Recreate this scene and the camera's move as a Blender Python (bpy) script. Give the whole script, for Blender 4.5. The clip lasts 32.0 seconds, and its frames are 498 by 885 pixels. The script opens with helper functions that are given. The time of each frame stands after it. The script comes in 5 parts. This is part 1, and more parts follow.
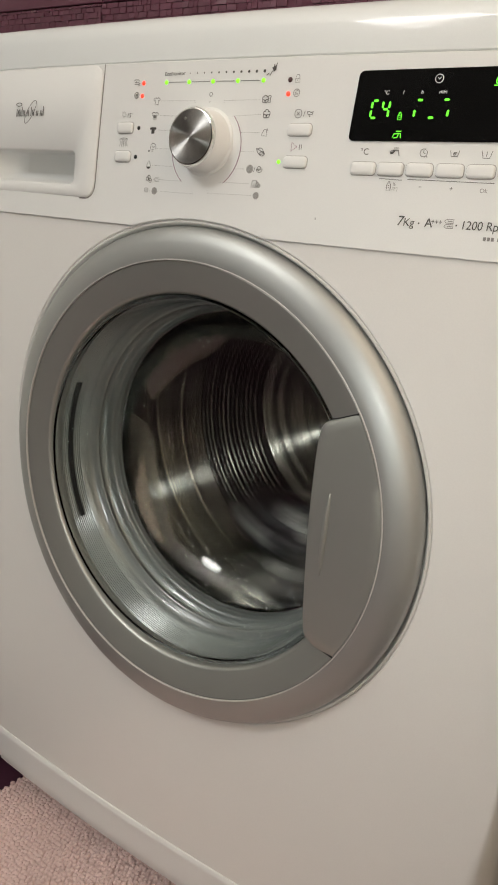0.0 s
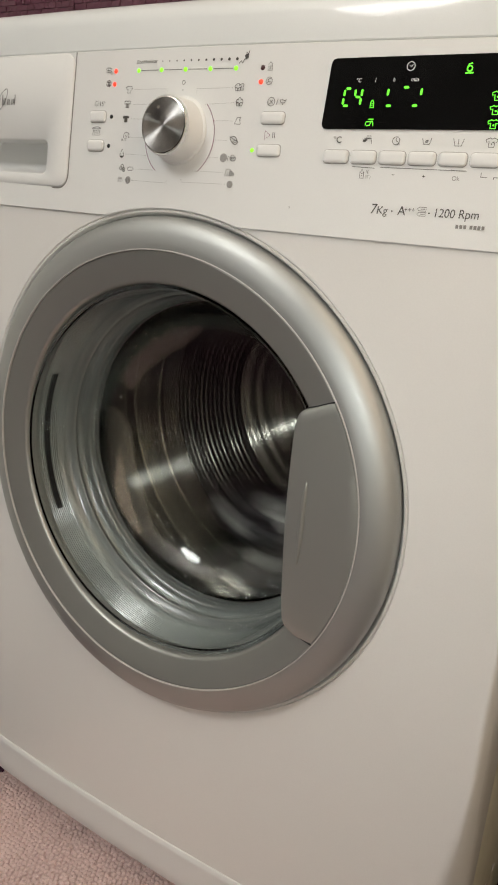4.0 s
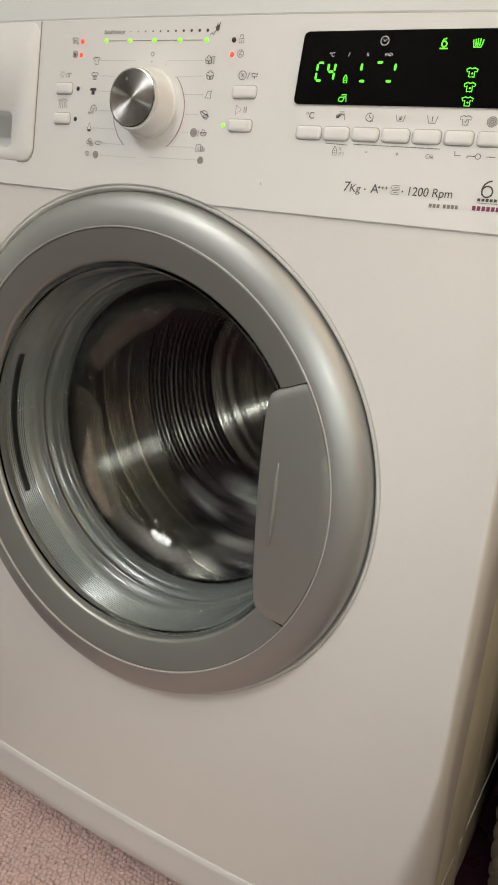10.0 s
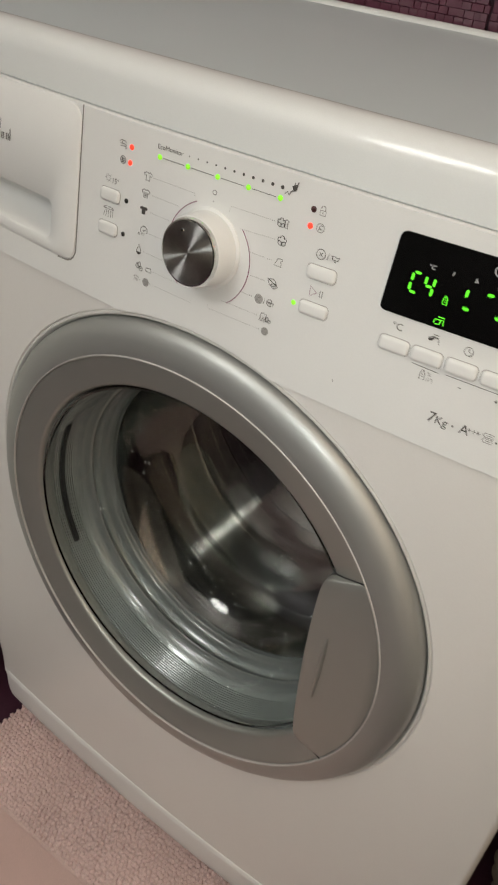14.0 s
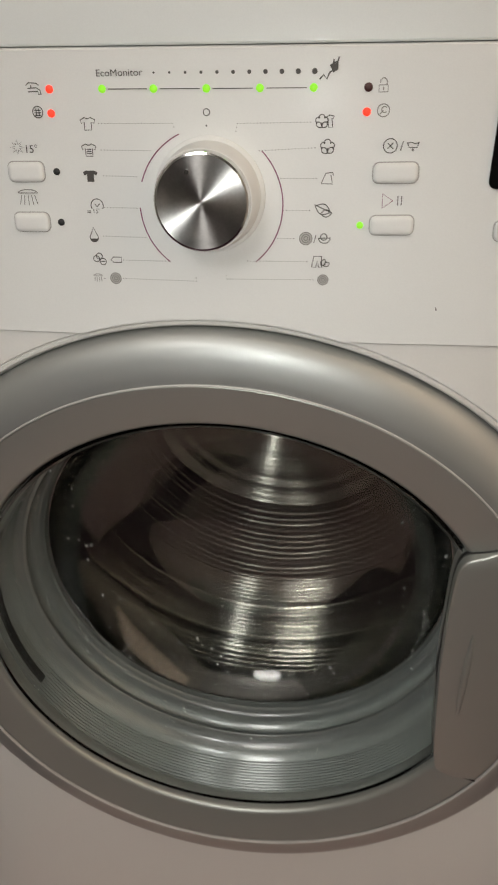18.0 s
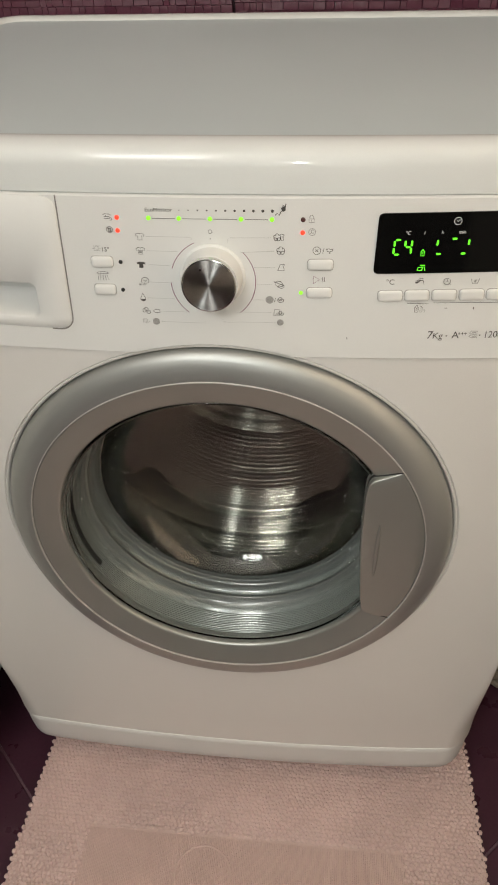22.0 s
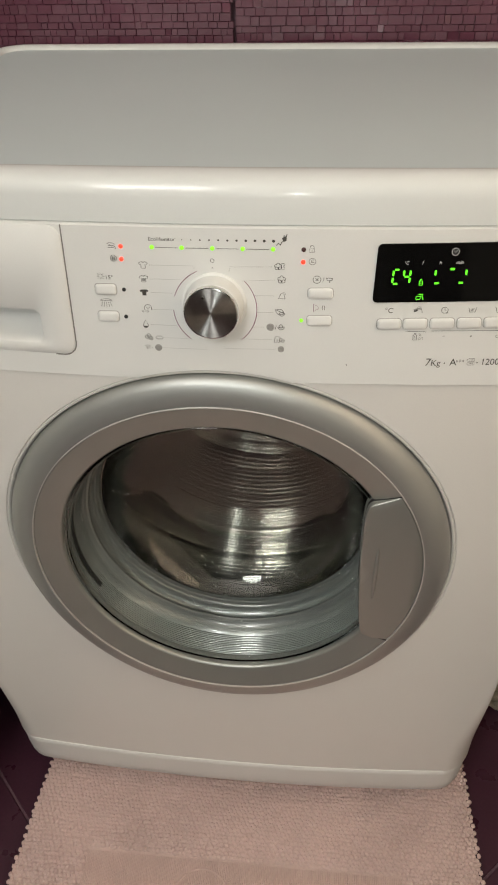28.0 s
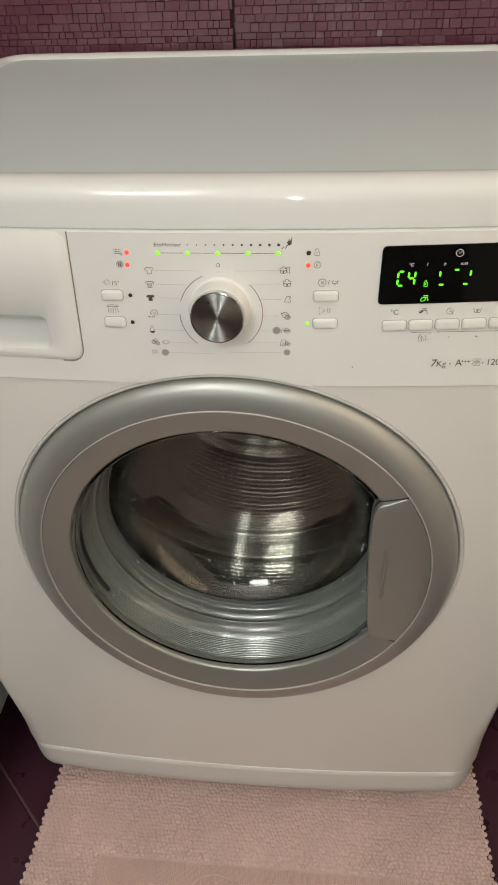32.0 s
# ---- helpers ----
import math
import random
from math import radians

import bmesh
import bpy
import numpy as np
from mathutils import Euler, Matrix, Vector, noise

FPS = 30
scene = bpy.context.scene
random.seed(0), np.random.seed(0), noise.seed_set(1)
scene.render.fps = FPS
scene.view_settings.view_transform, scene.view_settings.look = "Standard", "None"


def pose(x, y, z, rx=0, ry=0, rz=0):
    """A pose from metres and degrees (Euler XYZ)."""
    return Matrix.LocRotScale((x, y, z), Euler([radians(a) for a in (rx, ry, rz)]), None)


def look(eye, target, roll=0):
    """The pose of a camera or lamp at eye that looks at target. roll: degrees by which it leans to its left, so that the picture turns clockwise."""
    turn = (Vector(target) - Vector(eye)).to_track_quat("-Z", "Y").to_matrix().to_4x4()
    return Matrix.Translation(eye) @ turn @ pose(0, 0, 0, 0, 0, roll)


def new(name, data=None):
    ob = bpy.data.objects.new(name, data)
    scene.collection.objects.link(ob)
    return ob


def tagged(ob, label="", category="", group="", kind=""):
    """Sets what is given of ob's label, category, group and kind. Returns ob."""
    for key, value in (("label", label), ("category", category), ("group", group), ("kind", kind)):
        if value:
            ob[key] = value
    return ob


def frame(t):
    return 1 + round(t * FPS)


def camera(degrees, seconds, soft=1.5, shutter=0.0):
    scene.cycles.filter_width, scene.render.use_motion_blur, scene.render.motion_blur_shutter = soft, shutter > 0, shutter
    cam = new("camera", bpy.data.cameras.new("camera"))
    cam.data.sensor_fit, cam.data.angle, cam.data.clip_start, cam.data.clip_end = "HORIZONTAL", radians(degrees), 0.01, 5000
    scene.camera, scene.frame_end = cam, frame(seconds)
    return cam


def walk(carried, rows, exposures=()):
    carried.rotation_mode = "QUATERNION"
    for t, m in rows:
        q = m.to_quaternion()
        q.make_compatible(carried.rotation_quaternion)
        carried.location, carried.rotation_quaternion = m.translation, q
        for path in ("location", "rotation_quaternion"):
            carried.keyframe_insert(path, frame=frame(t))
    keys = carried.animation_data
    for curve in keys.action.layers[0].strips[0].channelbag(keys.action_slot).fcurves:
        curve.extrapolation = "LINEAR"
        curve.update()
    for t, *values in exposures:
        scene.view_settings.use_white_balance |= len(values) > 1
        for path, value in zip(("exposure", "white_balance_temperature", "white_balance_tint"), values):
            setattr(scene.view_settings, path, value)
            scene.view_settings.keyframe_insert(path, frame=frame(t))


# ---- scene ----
cam = camera(35.5, 32.0, 1.9, 0.35)
PATH = [
    (0, (0.3821, -0.4876, 0.7057), (-0.5971, 1.0217, 0.1707), 4.68),
    (0.5, (0.384, -0.4863, 0.7068), (-0.6011, 1.0166, 0.1648), 4.6),
    (1, (0.3828, -0.486, 0.7027), (-0.6001, 1.0202, 0.1656), 4.66),
    (1.5, (0.3826, -0.4866, 0.7037), (-0.6005, 1.0179, 0.1625), 4.64),
    (2, (0.3837, -0.4854, 0.7035), (-0.6025, 1.0164, 0.16), 4.59),
    (2.5, (0.3834, -0.4859, 0.7064), (-0.6, 1.0156, 0.1568), 4.59),
    (3, (0.3826, -0.4858, 0.7059), (-0.5902, 1.0224, 0.1563), 4.59),
    (3.5, (0.3827, -0.487, 0.7061), (-0.5742, 1.0313, 0.1564), 4.57),
    (4, (0.3855, -0.4869, 0.7037), (-0.5515, 1.0443, 0.1556), 4.51),
    (4.5, (0.3845, -0.4847, 0.7051), (-0.5276, 1.0569, 0.1445), 4.51),
    (6.5, (0.3853, -0.486, 0.7072), (-0.4992, 1.0708, 0.1442), 4.85),
    (7, (0.3855, -0.4843, 0.7068), (-0.4981, 1.0716, 0.1396), 4.81),
    (7.5, (0.3862, -0.4854, 0.7045), (-0.4961, 1.0733, 0.1429), 4.86),
    (8, (0.385, -0.4851, 0.7056), (-0.4945, 1.0736, 0.1401), 4.96),
    (8.5, (0.383, -0.4869, 0.7041), (-0.4945, 1.0746, 0.1429), 5.11),
    (9, (0.3826, -0.4859, 0.7012), (-0.4936, 1.077, 0.1419), 5.18),
    (9.5, (0.3804, -0.4838, 0.6995), (-0.4931, 1.0779, 0.1322), 5.19),
    (10, (0.3816, -0.4831, 0.7018), (-0.483, 1.0768, 0.1167), 5.17),
    (10.5, (0.38, -0.4815, 0.7007), (-0.4816, 1.077, 0.1076), 5.13),
    (11, (0.3802, -0.4821, 0.6989), (-0.4953, 1.0681, 0.1044), 4.95),
    (11.5, (0.381, -0.4768, 0.6973), (-0.5257, 1.0473, 0.0821), 4.91),
    (12, (0.3849, -0.47, 0.6985), (-0.566, 1.0049, 0.0326), 5.42),
    (12.5, (0.3793, -0.4579, 0.7106), (-0.6115, 0.9557, -0.0265), 6.39),
    (13, (0.3539, -0.4387, 0.7908), (-0.5952, 0.904, -0.1144), 8.83),
    (13.3, (0.3543, -0.4128, 0.8877), (-0.559, 0.9167, -0.0721), 9.78),
    (13.5, (0.3415, -0.3985, 0.926), (-0.5329, 0.911, -0.0957), 9.92),
    (14, (0.277, -0.3611, 0.9291), (-0.5263, 0.9417, -0.1574), 7.71),
    (14.5, (0.1931, -0.3206, 0.8947), (-0.4943, 1.0273, -0.2161), 5.79),
    (15, (0.1523, -0.2865, 0.8863), (-0.4642, 1.0983, -0.2206), 3.38),
    (15.5, (0.124, -0.277, 0.8816), (-0.4222, 1.1717, -0.1794), 1.91),
    (17.5, (0.0763, -0.3212, 0.8248), (-0.251, 1.2816, -0.0955), -1.22),
    (18, (0.0754, -0.3376, 0.8352), (-0.1688, 1.2425, -0.1483), -1.55),
    (18.5, (0.0764, -0.3791, 0.8714), (-0.1155, 1.1466, -0.2052), -1.94),
    (19, (0.0864, -0.4264, 0.9283), (-0.11, 1.0559, -0.2064), -2.68),
    (19.5, (0.0926, -0.447, 0.9463), (-0.1034, 0.9949, -0.2392), -2.98),
    (20, (0.1245, -0.5005, 0.9913), (-0.075, 0.9257, -0.2124), -3.05),
    (20.5, (0.1138, -0.5145, 1.0051), (-0.0734, 0.9269, -0.1826), -2.39),
    (21, (0.1018, -0.5144, 1.0093), (-0.0749, 0.9283, -0.1783), -2.18),
    (21.5, (0.104, -0.5152, 1.0084), (-0.0717, 0.9343, -0.171), -2.06),
    (22, (0.097, -0.5145, 1.0107), (-0.088, 0.9362, -0.1658), -2.12),
    (22.5, (0.09, -0.5145, 1.0111), (-0.0892, 0.9386, -0.1635), -2.02),
    (23, (0.0903, -0.5152, 1.0115), (-0.0964, 0.9385, -0.161), -1.75),
    (23.5, (0.0913, -0.5135, 1.0107), (-0.0976, 0.9415, -0.16), -1.38),
    (24, (0.0883, -0.5122, 1.0112), (-0.0892, 0.946, -0.1572), -0.65),
    (24.5, (0.0794, -0.513, 1.014), (-0.0936, 0.9515, -0.1473), -0.18),
    (25, (0.0851, -0.5149, 1.0152), (-0.112, 0.9484, -0.1438), -0.26),
    (25.5, (0.0747, -0.5122, 1.0109), (-0.0999, 0.9543, -0.1476), -0.27),
    (26, (0.0905, -0.5145, 1.0162), (-0.0954, 0.9497, -0.1435), -1.04),
    (26.5, (0.095, -0.5158, 1.019), (-0.0847, 0.953, -0.1358), -1.45),
    (28.5, (0.0944, -0.5166, 1.0209), (-0.0863, 0.9606, -0.1229), -1.78),
    (29, (0.0925, -0.517, 1.0219), (-0.0872, 0.9619, -0.1198), -1.84),
    (29.5, (0.09, -0.5167, 1.0225), (-0.0856, 0.9639, -0.1176), -2.02),
    (30, (0.0898, -0.5192, 1.0236), (-0.086, 0.9647, -0.1123), -2.24),
    (30.5, (0.0888, -0.5196, 1.0207), (-0.0817, 0.9686, -0.1105), -2.33),
    (31, (0.0939, -0.5186, 1.022), (-0.0963, 0.9644, -0.1127), -2.66),
    (31.5, (0.0898, -0.5177, 1.021), (-0.0885, 0.9653, -0.1157), -2.59),
    (32, (0.0903, -0.5198, 1.0206), (-0.0931, 0.9637, -0.1145), -2.61),
]
EXPOSURES = [(0, 0.0, 6420, 9), (12, 0.0, 6420, 9), (14, -0.32, 6450, 9), (15.5, -0.7, 6580, 11), (18, -0.6, 6600, 11), (20, -0.26, 6650, 10), (22, -0.13, 6580, 8), (32, -0.13, 6580, 8)]
walk(cam, [(t, look(eye, target, roll)) for t, eye, target, roll in PATH], EXPOSURES)

# ---- light ----
world = bpy.data.worlds.new("bathroom_air")
scene.world = world
world.use_nodes = True
world.node_tree.nodes["Background"].inputs[0].default_value = (1.0, 0.94, 0.86, 1)
world.node_tree.nodes["Background"].inputs[1].default_value = 0.02


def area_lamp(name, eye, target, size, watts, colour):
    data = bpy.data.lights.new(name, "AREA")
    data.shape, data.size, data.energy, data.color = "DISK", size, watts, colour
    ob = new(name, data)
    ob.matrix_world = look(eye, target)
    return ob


# unseen fill lamp by the front wall, added to even out the machine's front
area_lamp("front_fill", (-0.55, -1.75, 2.05), (-0.20, 0.0, 0.30), 0.55, 15.0, (1.0, 0.98, 0.945))
# unseen fill light behind the camera, aimed up at the ceiling for soft bounce
area_lamp("ceiling_bounce_fill", (-0.55, -1.78, 1.75), (-0.50, -1.40, 2.5), 0.22, 33.0, (1.0, 0.98, 0.945))
# warm fill panel added on the closed right wall to light the machine's side
side_fill = area_lamp("warm_side_fill", (0.735, -0.30, 1.00), (-0.30, -0.28, 0.98), 0.75, 6.5, (1.0, 0.76, 0.54))
side_fill.data.shape, side_fill.data.size_y = "RECTANGLE", 1.7
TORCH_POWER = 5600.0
scene.view_settings.exposure = 0.0


# ---- materials ----
def material(name, colour, rough=0.5, metal=0.0, grain=0.0, grain_size=200.0, stain=0.0, stain_size=6.0, bump=0.0, bump_size=200.0,
             coat=0.0, random_by=0.0, emit=None, strength=0.0, rough_var=0.0):
    """A principled surface with fine grain, broad stains and relief, all in object metres."""
    m = bpy.data.materials.new(name)
    m.use_nodes = True
    nt = m.node_tree
    b = nt.nodes["Principled BSDF"]
    b.inputs["Base Color"].default_value = (*colour, 1)
    b.inputs["Roughness"].default_value = rough
    b.inputs["Metallic"].default_value = metal
    b.inputs["Coat Weight"].default_value = coat
    b.inputs["Coat Roughness"].default_value = 0.06
    if emit:
        b.inputs["Emission Color"].default_value = (*emit, 1)
        b.inputs["Emission Strength"].default_value = strength
    pos = nt.nodes.new("ShaderNodeNewGeometry").outputs["Position"]

    def noise_at(size, detail=4.0):
        n = nt.nodes.new("ShaderNodeTexNoise")
        n.inputs["Scale"].default_value, n.inputs["Detail"].default_value = size, detail
        nt.links.new(pos, n.inputs["Vector"])
        return n.outputs["Fac"]

    def remap(value, low, high):
        r = nt.nodes.new("ShaderNodeMapRange")
        r.inputs["From Min"].default_value, r.inputs["From Max"].default_value = 0.3, 0.7
        r.inputs["To Min"].default_value, r.inputs["To Max"].default_value = low, high
        nt.links.new(value, r.inputs["Value"])
        return r.outputs["Result"]

    colour_out = None

    def multiply(value):
        nonlocal colour_out
        mix = nt.nodes.new("ShaderNodeMix")
        mix.data_type, mix.blend_type = "RGBA", "MULTIPLY"
        mix.inputs["Factor"].default_value = 1.0
        if colour_out is None:
            mix.inputs[6].default_value = (*colour, 1)
        else:
            nt.links.new(colour_out, mix.inputs[6])
        nt.links.new(value, mix.inputs[7])
        colour_out = mix.outputs[2]

    if grain:
        multiply(remap(noise_at(grain_size), 1 - grain, 1 + grain))
    if stain:
        multiply(remap(noise_at(stain_size, 6.0), 1 - stain, 1 + stain * 0.5))
    if random_by:
        info = nt.nodes.new("ShaderNodeObjectInfo")
        r = nt.nodes.new("ShaderNodeMapRange")
        r.inputs["To Min"].default_value, r.inputs["To Max"].default_value = 1 - random_by, 1 + random_by
        nt.links.new(info.outputs["Random"], r.inputs["Value"])
        multiply(r.outputs["Result"])
    if colour_out is not None:
        nt.links.new(colour_out, b.inputs["Base Color"])
    if rough_var:
        nt.links.new(remap(noise_at(stain_size * 3, 5.0), max(0.02, rough - rough_var), rough + rough_var), b.inputs["Roughness"])
    if bump:
        bn = nt.nodes.new("ShaderNodeBump")
        bn.inputs["Strength"].default_value, bn.inputs["Distance"].default_value = 1.0, bump
        nt.links.new(noise_at(bump_size, 3.0), bn.inputs["Height"])
        nt.links.new(bn.outputs["Normal"], b.inputs["Normal"])
    return m


ENAMEL = material("white_enamel", (0.765, 0.755, 0.73), 0.38, grain=0.012, grain_size=900, stain=0.015, stain_size=5, bump=0.00003, bump_size=500, coat=0.3)
PLASTIC = material("white_plastic", (0.735, 0.742, 0.73), 0.50, grain=0.015, grain_size=1500, stain=0.015, stain_size=9, bump=0.00002, bump_size=2500, coat=0.06)
PLASTIC.node_tree.nodes["Principled BSDF"].inputs["Coat Roughness"].default_value = 0.20
LIP = material("glossy_white_plastic", (0.725, 0.75, 0.745), 0.42, grain=0.015, grain_size=1500, stain=0.015, stain_size=9, bump=0.00002, bump_size=2500, coat=0.5)
LID = material("grey_laminate", (0.61, 0.69, 0.71), 0.46, grain=0.02, grain_size=1800, stain=0.03, stain_size=3, bump=0.00002, bump_size=1500, coat=0.05)
SILVER = material("silver_paint", (0.44, 0.452, 0.44), 0.47, metal=0.75, grain=0.03, grain_size=3000, stain=0.02, stain_size=12, coat=0.10, rough_var=0.02)
HANDLE = material("silver_handle_paint", (0.375, 0.385, 0.36), 0.40, metal=0.65, grain=0.03, grain_size=3000, stain=0.02, stain_size=14, coat=0.1)
# olive base puts the side's shade and warm reflections into its colour
SHADED_SIDE = material("shaded_side_paint", (0.50, 0.47, 0.36), 0.42, grain=0.03, grain_size=700, stain=0.12, stain_size=14, bump=0.0002, bump_size=60)
SURROUND = material("pale_grey_plastic", (0.64, 0.635, 0.61), 0.35, grain=0.02, grain_size=900, stain=0.04, stain_size=12)
LINE = material("bright_silver_line", (0.66, 0.65, 0.63), 0.35, metal=0.3, grain=0.02, grain_size=900)
CHROME = material("chrome_line", (0.75, 0.74, 0.72), 0.12, metal=1.0)
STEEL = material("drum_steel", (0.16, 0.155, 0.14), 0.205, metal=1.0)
# the broad blotches put mottled reflections into the dial's colour
BRUSHED = material("brushed_steel", (0.50, 0.495, 0.485), 0.36, metal=1.0, grain=0.05, grain_size=900, stain=0.30, stain_size=70)
for m in (STEEL, BRUSHED):
    b = m.node_tree.nodes["Principled BSDF"]
    b.inputs["Anisotropic"].default_value = 1.0
    b.inputs["Anisotropic Rotation"].default_value = 0.25
    tan = m.node_tree.nodes.new("ShaderNodeTangent")
    tan.direction_type, tan.axis = "RADIAL", "Y"
    m.node_tree.links.new(tan.outputs["Tangent"], b.inputs["Tangent"])
b = STEEL.node_tree.nodes["Principled BSDF"]
nt = STEEL.node_tree
# turned steel: fine rings round the axle
split = nt.nodes.new("ShaderNodeSeparateXYZ")
nt.links.new(nt.nodes.new("ShaderNodeTexCoord").outputs["Object"], split.inputs[0])
flat = nt.nodes.new("ShaderNodeCombineXYZ")
nt.links.new(split.outputs[0], flat.inputs[0])
nt.links.new(split.outputs[2], flat.inputs[2])
length = nt.nodes.new("ShaderNodeVectorMath")
length.operation = "LENGTH"
nt.links.new(flat.outputs[0], length.inputs[0])
along = nt.nodes.new("ShaderNodeMath")
along.operation = "ADD"
nt.links.new(length.outputs["Value"], along.inputs[0])
nt.links.new(split.outputs[1], along.inputs[1])
rings = nt.nodes.new("ShaderNodeTexNoise")
rings.noise_dimensions = "1D"
rings.inputs["Scale"].default_value, rings.inputs["Detail"].default_value = 170, 6
nt.links.new(along.outputs[0], rings.inputs["W"])
# ring tones far below bare steel: the drum's inner shade is in the colour
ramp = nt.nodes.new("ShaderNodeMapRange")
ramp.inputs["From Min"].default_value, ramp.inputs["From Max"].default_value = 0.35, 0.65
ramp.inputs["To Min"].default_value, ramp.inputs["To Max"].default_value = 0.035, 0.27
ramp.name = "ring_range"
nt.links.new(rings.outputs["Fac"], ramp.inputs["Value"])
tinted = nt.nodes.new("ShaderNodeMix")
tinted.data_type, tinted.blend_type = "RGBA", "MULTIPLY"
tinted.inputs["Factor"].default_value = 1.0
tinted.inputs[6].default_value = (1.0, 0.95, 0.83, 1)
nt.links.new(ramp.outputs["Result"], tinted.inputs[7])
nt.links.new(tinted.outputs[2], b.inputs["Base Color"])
relief = nt.nodes.new("ShaderNodeBump")
relief.inputs["Strength"].default_value, relief.inputs["Distance"].default_value = 1.0, 0.00005
nt.links.new(rings.outputs["Fac"], relief.inputs["Height"])
nt.links.new(relief.outputs["Normal"], b.inputs["Normal"])
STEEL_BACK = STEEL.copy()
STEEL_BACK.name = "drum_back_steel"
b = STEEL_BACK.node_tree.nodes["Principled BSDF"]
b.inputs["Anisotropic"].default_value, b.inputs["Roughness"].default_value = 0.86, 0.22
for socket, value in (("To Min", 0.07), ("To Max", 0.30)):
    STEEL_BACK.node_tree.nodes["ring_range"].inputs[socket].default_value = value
RUBBER = material("grey_rubber", (0.135, 0.145, 0.137), 0.30, grain=0.05, grain_size=400, stain=0.15, stain_size=18, bump=0.00004, bump_size=120, coat=1.0)
RUBBER.node_tree.nodes["Principled BSDF"].inputs["Coat Roughness"].default_value = 0.12
RUBBER.node_tree.nodes["Principled BSDF"].inputs["Coat IOR"].default_value = 1.65
DARK_CLOTH = material("dark_wet_cloth", (0.022, 0.02, 0.02), 0.4, grain=0.2, grain_size=300, stain=0.3, stain_size=25, bump=0.001, bump_size=120)
PALE_CLOTH = material("pale_wet_cloth", (0.34, 0.325, 0.30), 0.45, grain=0.15, grain_size=300, stain=0.3, stain_size=25, bump=0.001, bump_size=120)
DARK_RUBBER = material("dark_rubber", (0.03, 0.03, 0.03), 0.45, grain=0.1, grain_size=400)
BLACK = material("black_plastic", (0.012, 0.012, 0.012), 0.5, grain=0.1, grain_size=800)
SCREEN = material("display_window", (0.004, 0.004, 0.004), 0.07, stain=0.2, stain_size=40)
SCREEN.node_tree.nodes["Principled BSDF"].inputs["Specular IOR Level"].default_value = 0.22
GAP_SHADE = material("painted_gap_shade", (0.38, 0.37, 0.355), 0.6, grain=0.05, grain_size=900)
INK = material("grey_print", (0.07, 0.065, 0.06), 0.6, grain=0.15, grain_size=2500)
PALE_INK = material("pale_grey_print", (0.22, 0.21, 0.20), 0.6, grain=0.15, grain_size=2500)
LIGHT_INK = material("light_grey_print", (0.44, 0.43, 0.415), 0.6, grain=0.1, grain_size=2500)
PURPLE_INK = material("plum_print", (0.20, 0.03, 0.10), 0.6, grain=0.15, grain_size=2500)
GREEN_LED = material("green_led", (0.04, 0.3, 0.02), 0.4, emit=(0.40, 1.0, 0.03), strength=1.05)
RED_LED = material("red_led", (0.35, 0.01, 0.01), 0.4, emit=(1.0, 0.04, 0.015), strength=2.2)
DIM_LED = material("unlit_led", (0.06, 0.02, 0.02), 0.3, grain=0.1, grain_size=900)
DIGIT = material("green_digit", (0.02, 0.4, 0.02), 0.5, emit=(0.17, 1.0, 0.02), strength=1.3)
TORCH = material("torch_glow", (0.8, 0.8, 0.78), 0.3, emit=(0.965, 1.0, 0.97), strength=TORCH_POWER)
# white legends of the display, given a faint glow of their own
WHITE_PRINT = material("glowing_white_print", (0.6, 0.6, 0.58), 0.6, emit=(0.9, 0.9, 0.85), strength=0.25)
PLUM_WALL = material("plum_wall_tile", (0.115, 0.034, 0.058), 0.36, grain=0.08, grain_size=300, stain=0.12, stain_size=9, bump=0.0002, bump_size=60, random_by=0.06, coat=0.8)
PLUM_FLOOR = material("plum_floor_tile", (0.060, 0.020, 0.036), 0.32, grain=0.10, grain_size=260, stain=0.15, stain_size=7, bump=0.0001, bump_size=150, random_by=0.06, rough_var=0.08)
GROUT = material("plum_grout", (0.17, 0.10, 0.125), 0.85, grain=0.2, grain_size=500, stain=0.2, stain_size=15, bump=0.0004, bump_size=600)
COTTON = material("pink_cotton", (0.71, 0.54, 0.51), 0.95, grain=0.10, grain_size=900, stain=0.10, stain_size=11, bump=0.0003, bump_size=1400)
WEAVE = material("pink_flat_weave", (0.67, 0.51, 0.475), 0.95, grain=0.08, grain_size=1200, stain=0.06, stain_size=13, bump=0.0004, bump_size=700)
BASKET = material("pale_cord", (0.55, 0.48, 0.38), 0.75, grain=0.18, grain_size=700, stain=0.15, stain_size=20, bump=0.0005, bump_size=900)
HAMPER = material("white_hamper_plastic", (0.66, 0.70, 0.70), 0.38, grain=0.02, grain_size=700, stain=0.05, stain_size=8, bump=0.0001, bump_size=400)
YELLOW = material("yellow_toy_plastic", (0.75, 0.62, 0.02), 0.35, grain=0.03, grain_size=300, stain=0.08, stain_size=30)
ORANGE = material("orange_toy_plastic", (0.75, 0.28, 0.02), 0.4, grain=0.03, grain_size=300)
CEILING = material("ceiling_paint", (0.78, 0.75, 0.70), 0.85, grain=0.02, grain_size=200, stain=0.03, stain_size=2)
# tone of the unseen left wall, darkened for dimmer reflections in the panel
BEIGE = material("taupe_side_wall_paint", (0.34, 0.33, 0.305), 0.7, grain=0.04, grain_size=150, stain=0.06, stain_size=3, bump=0.0004, bump_size=90)

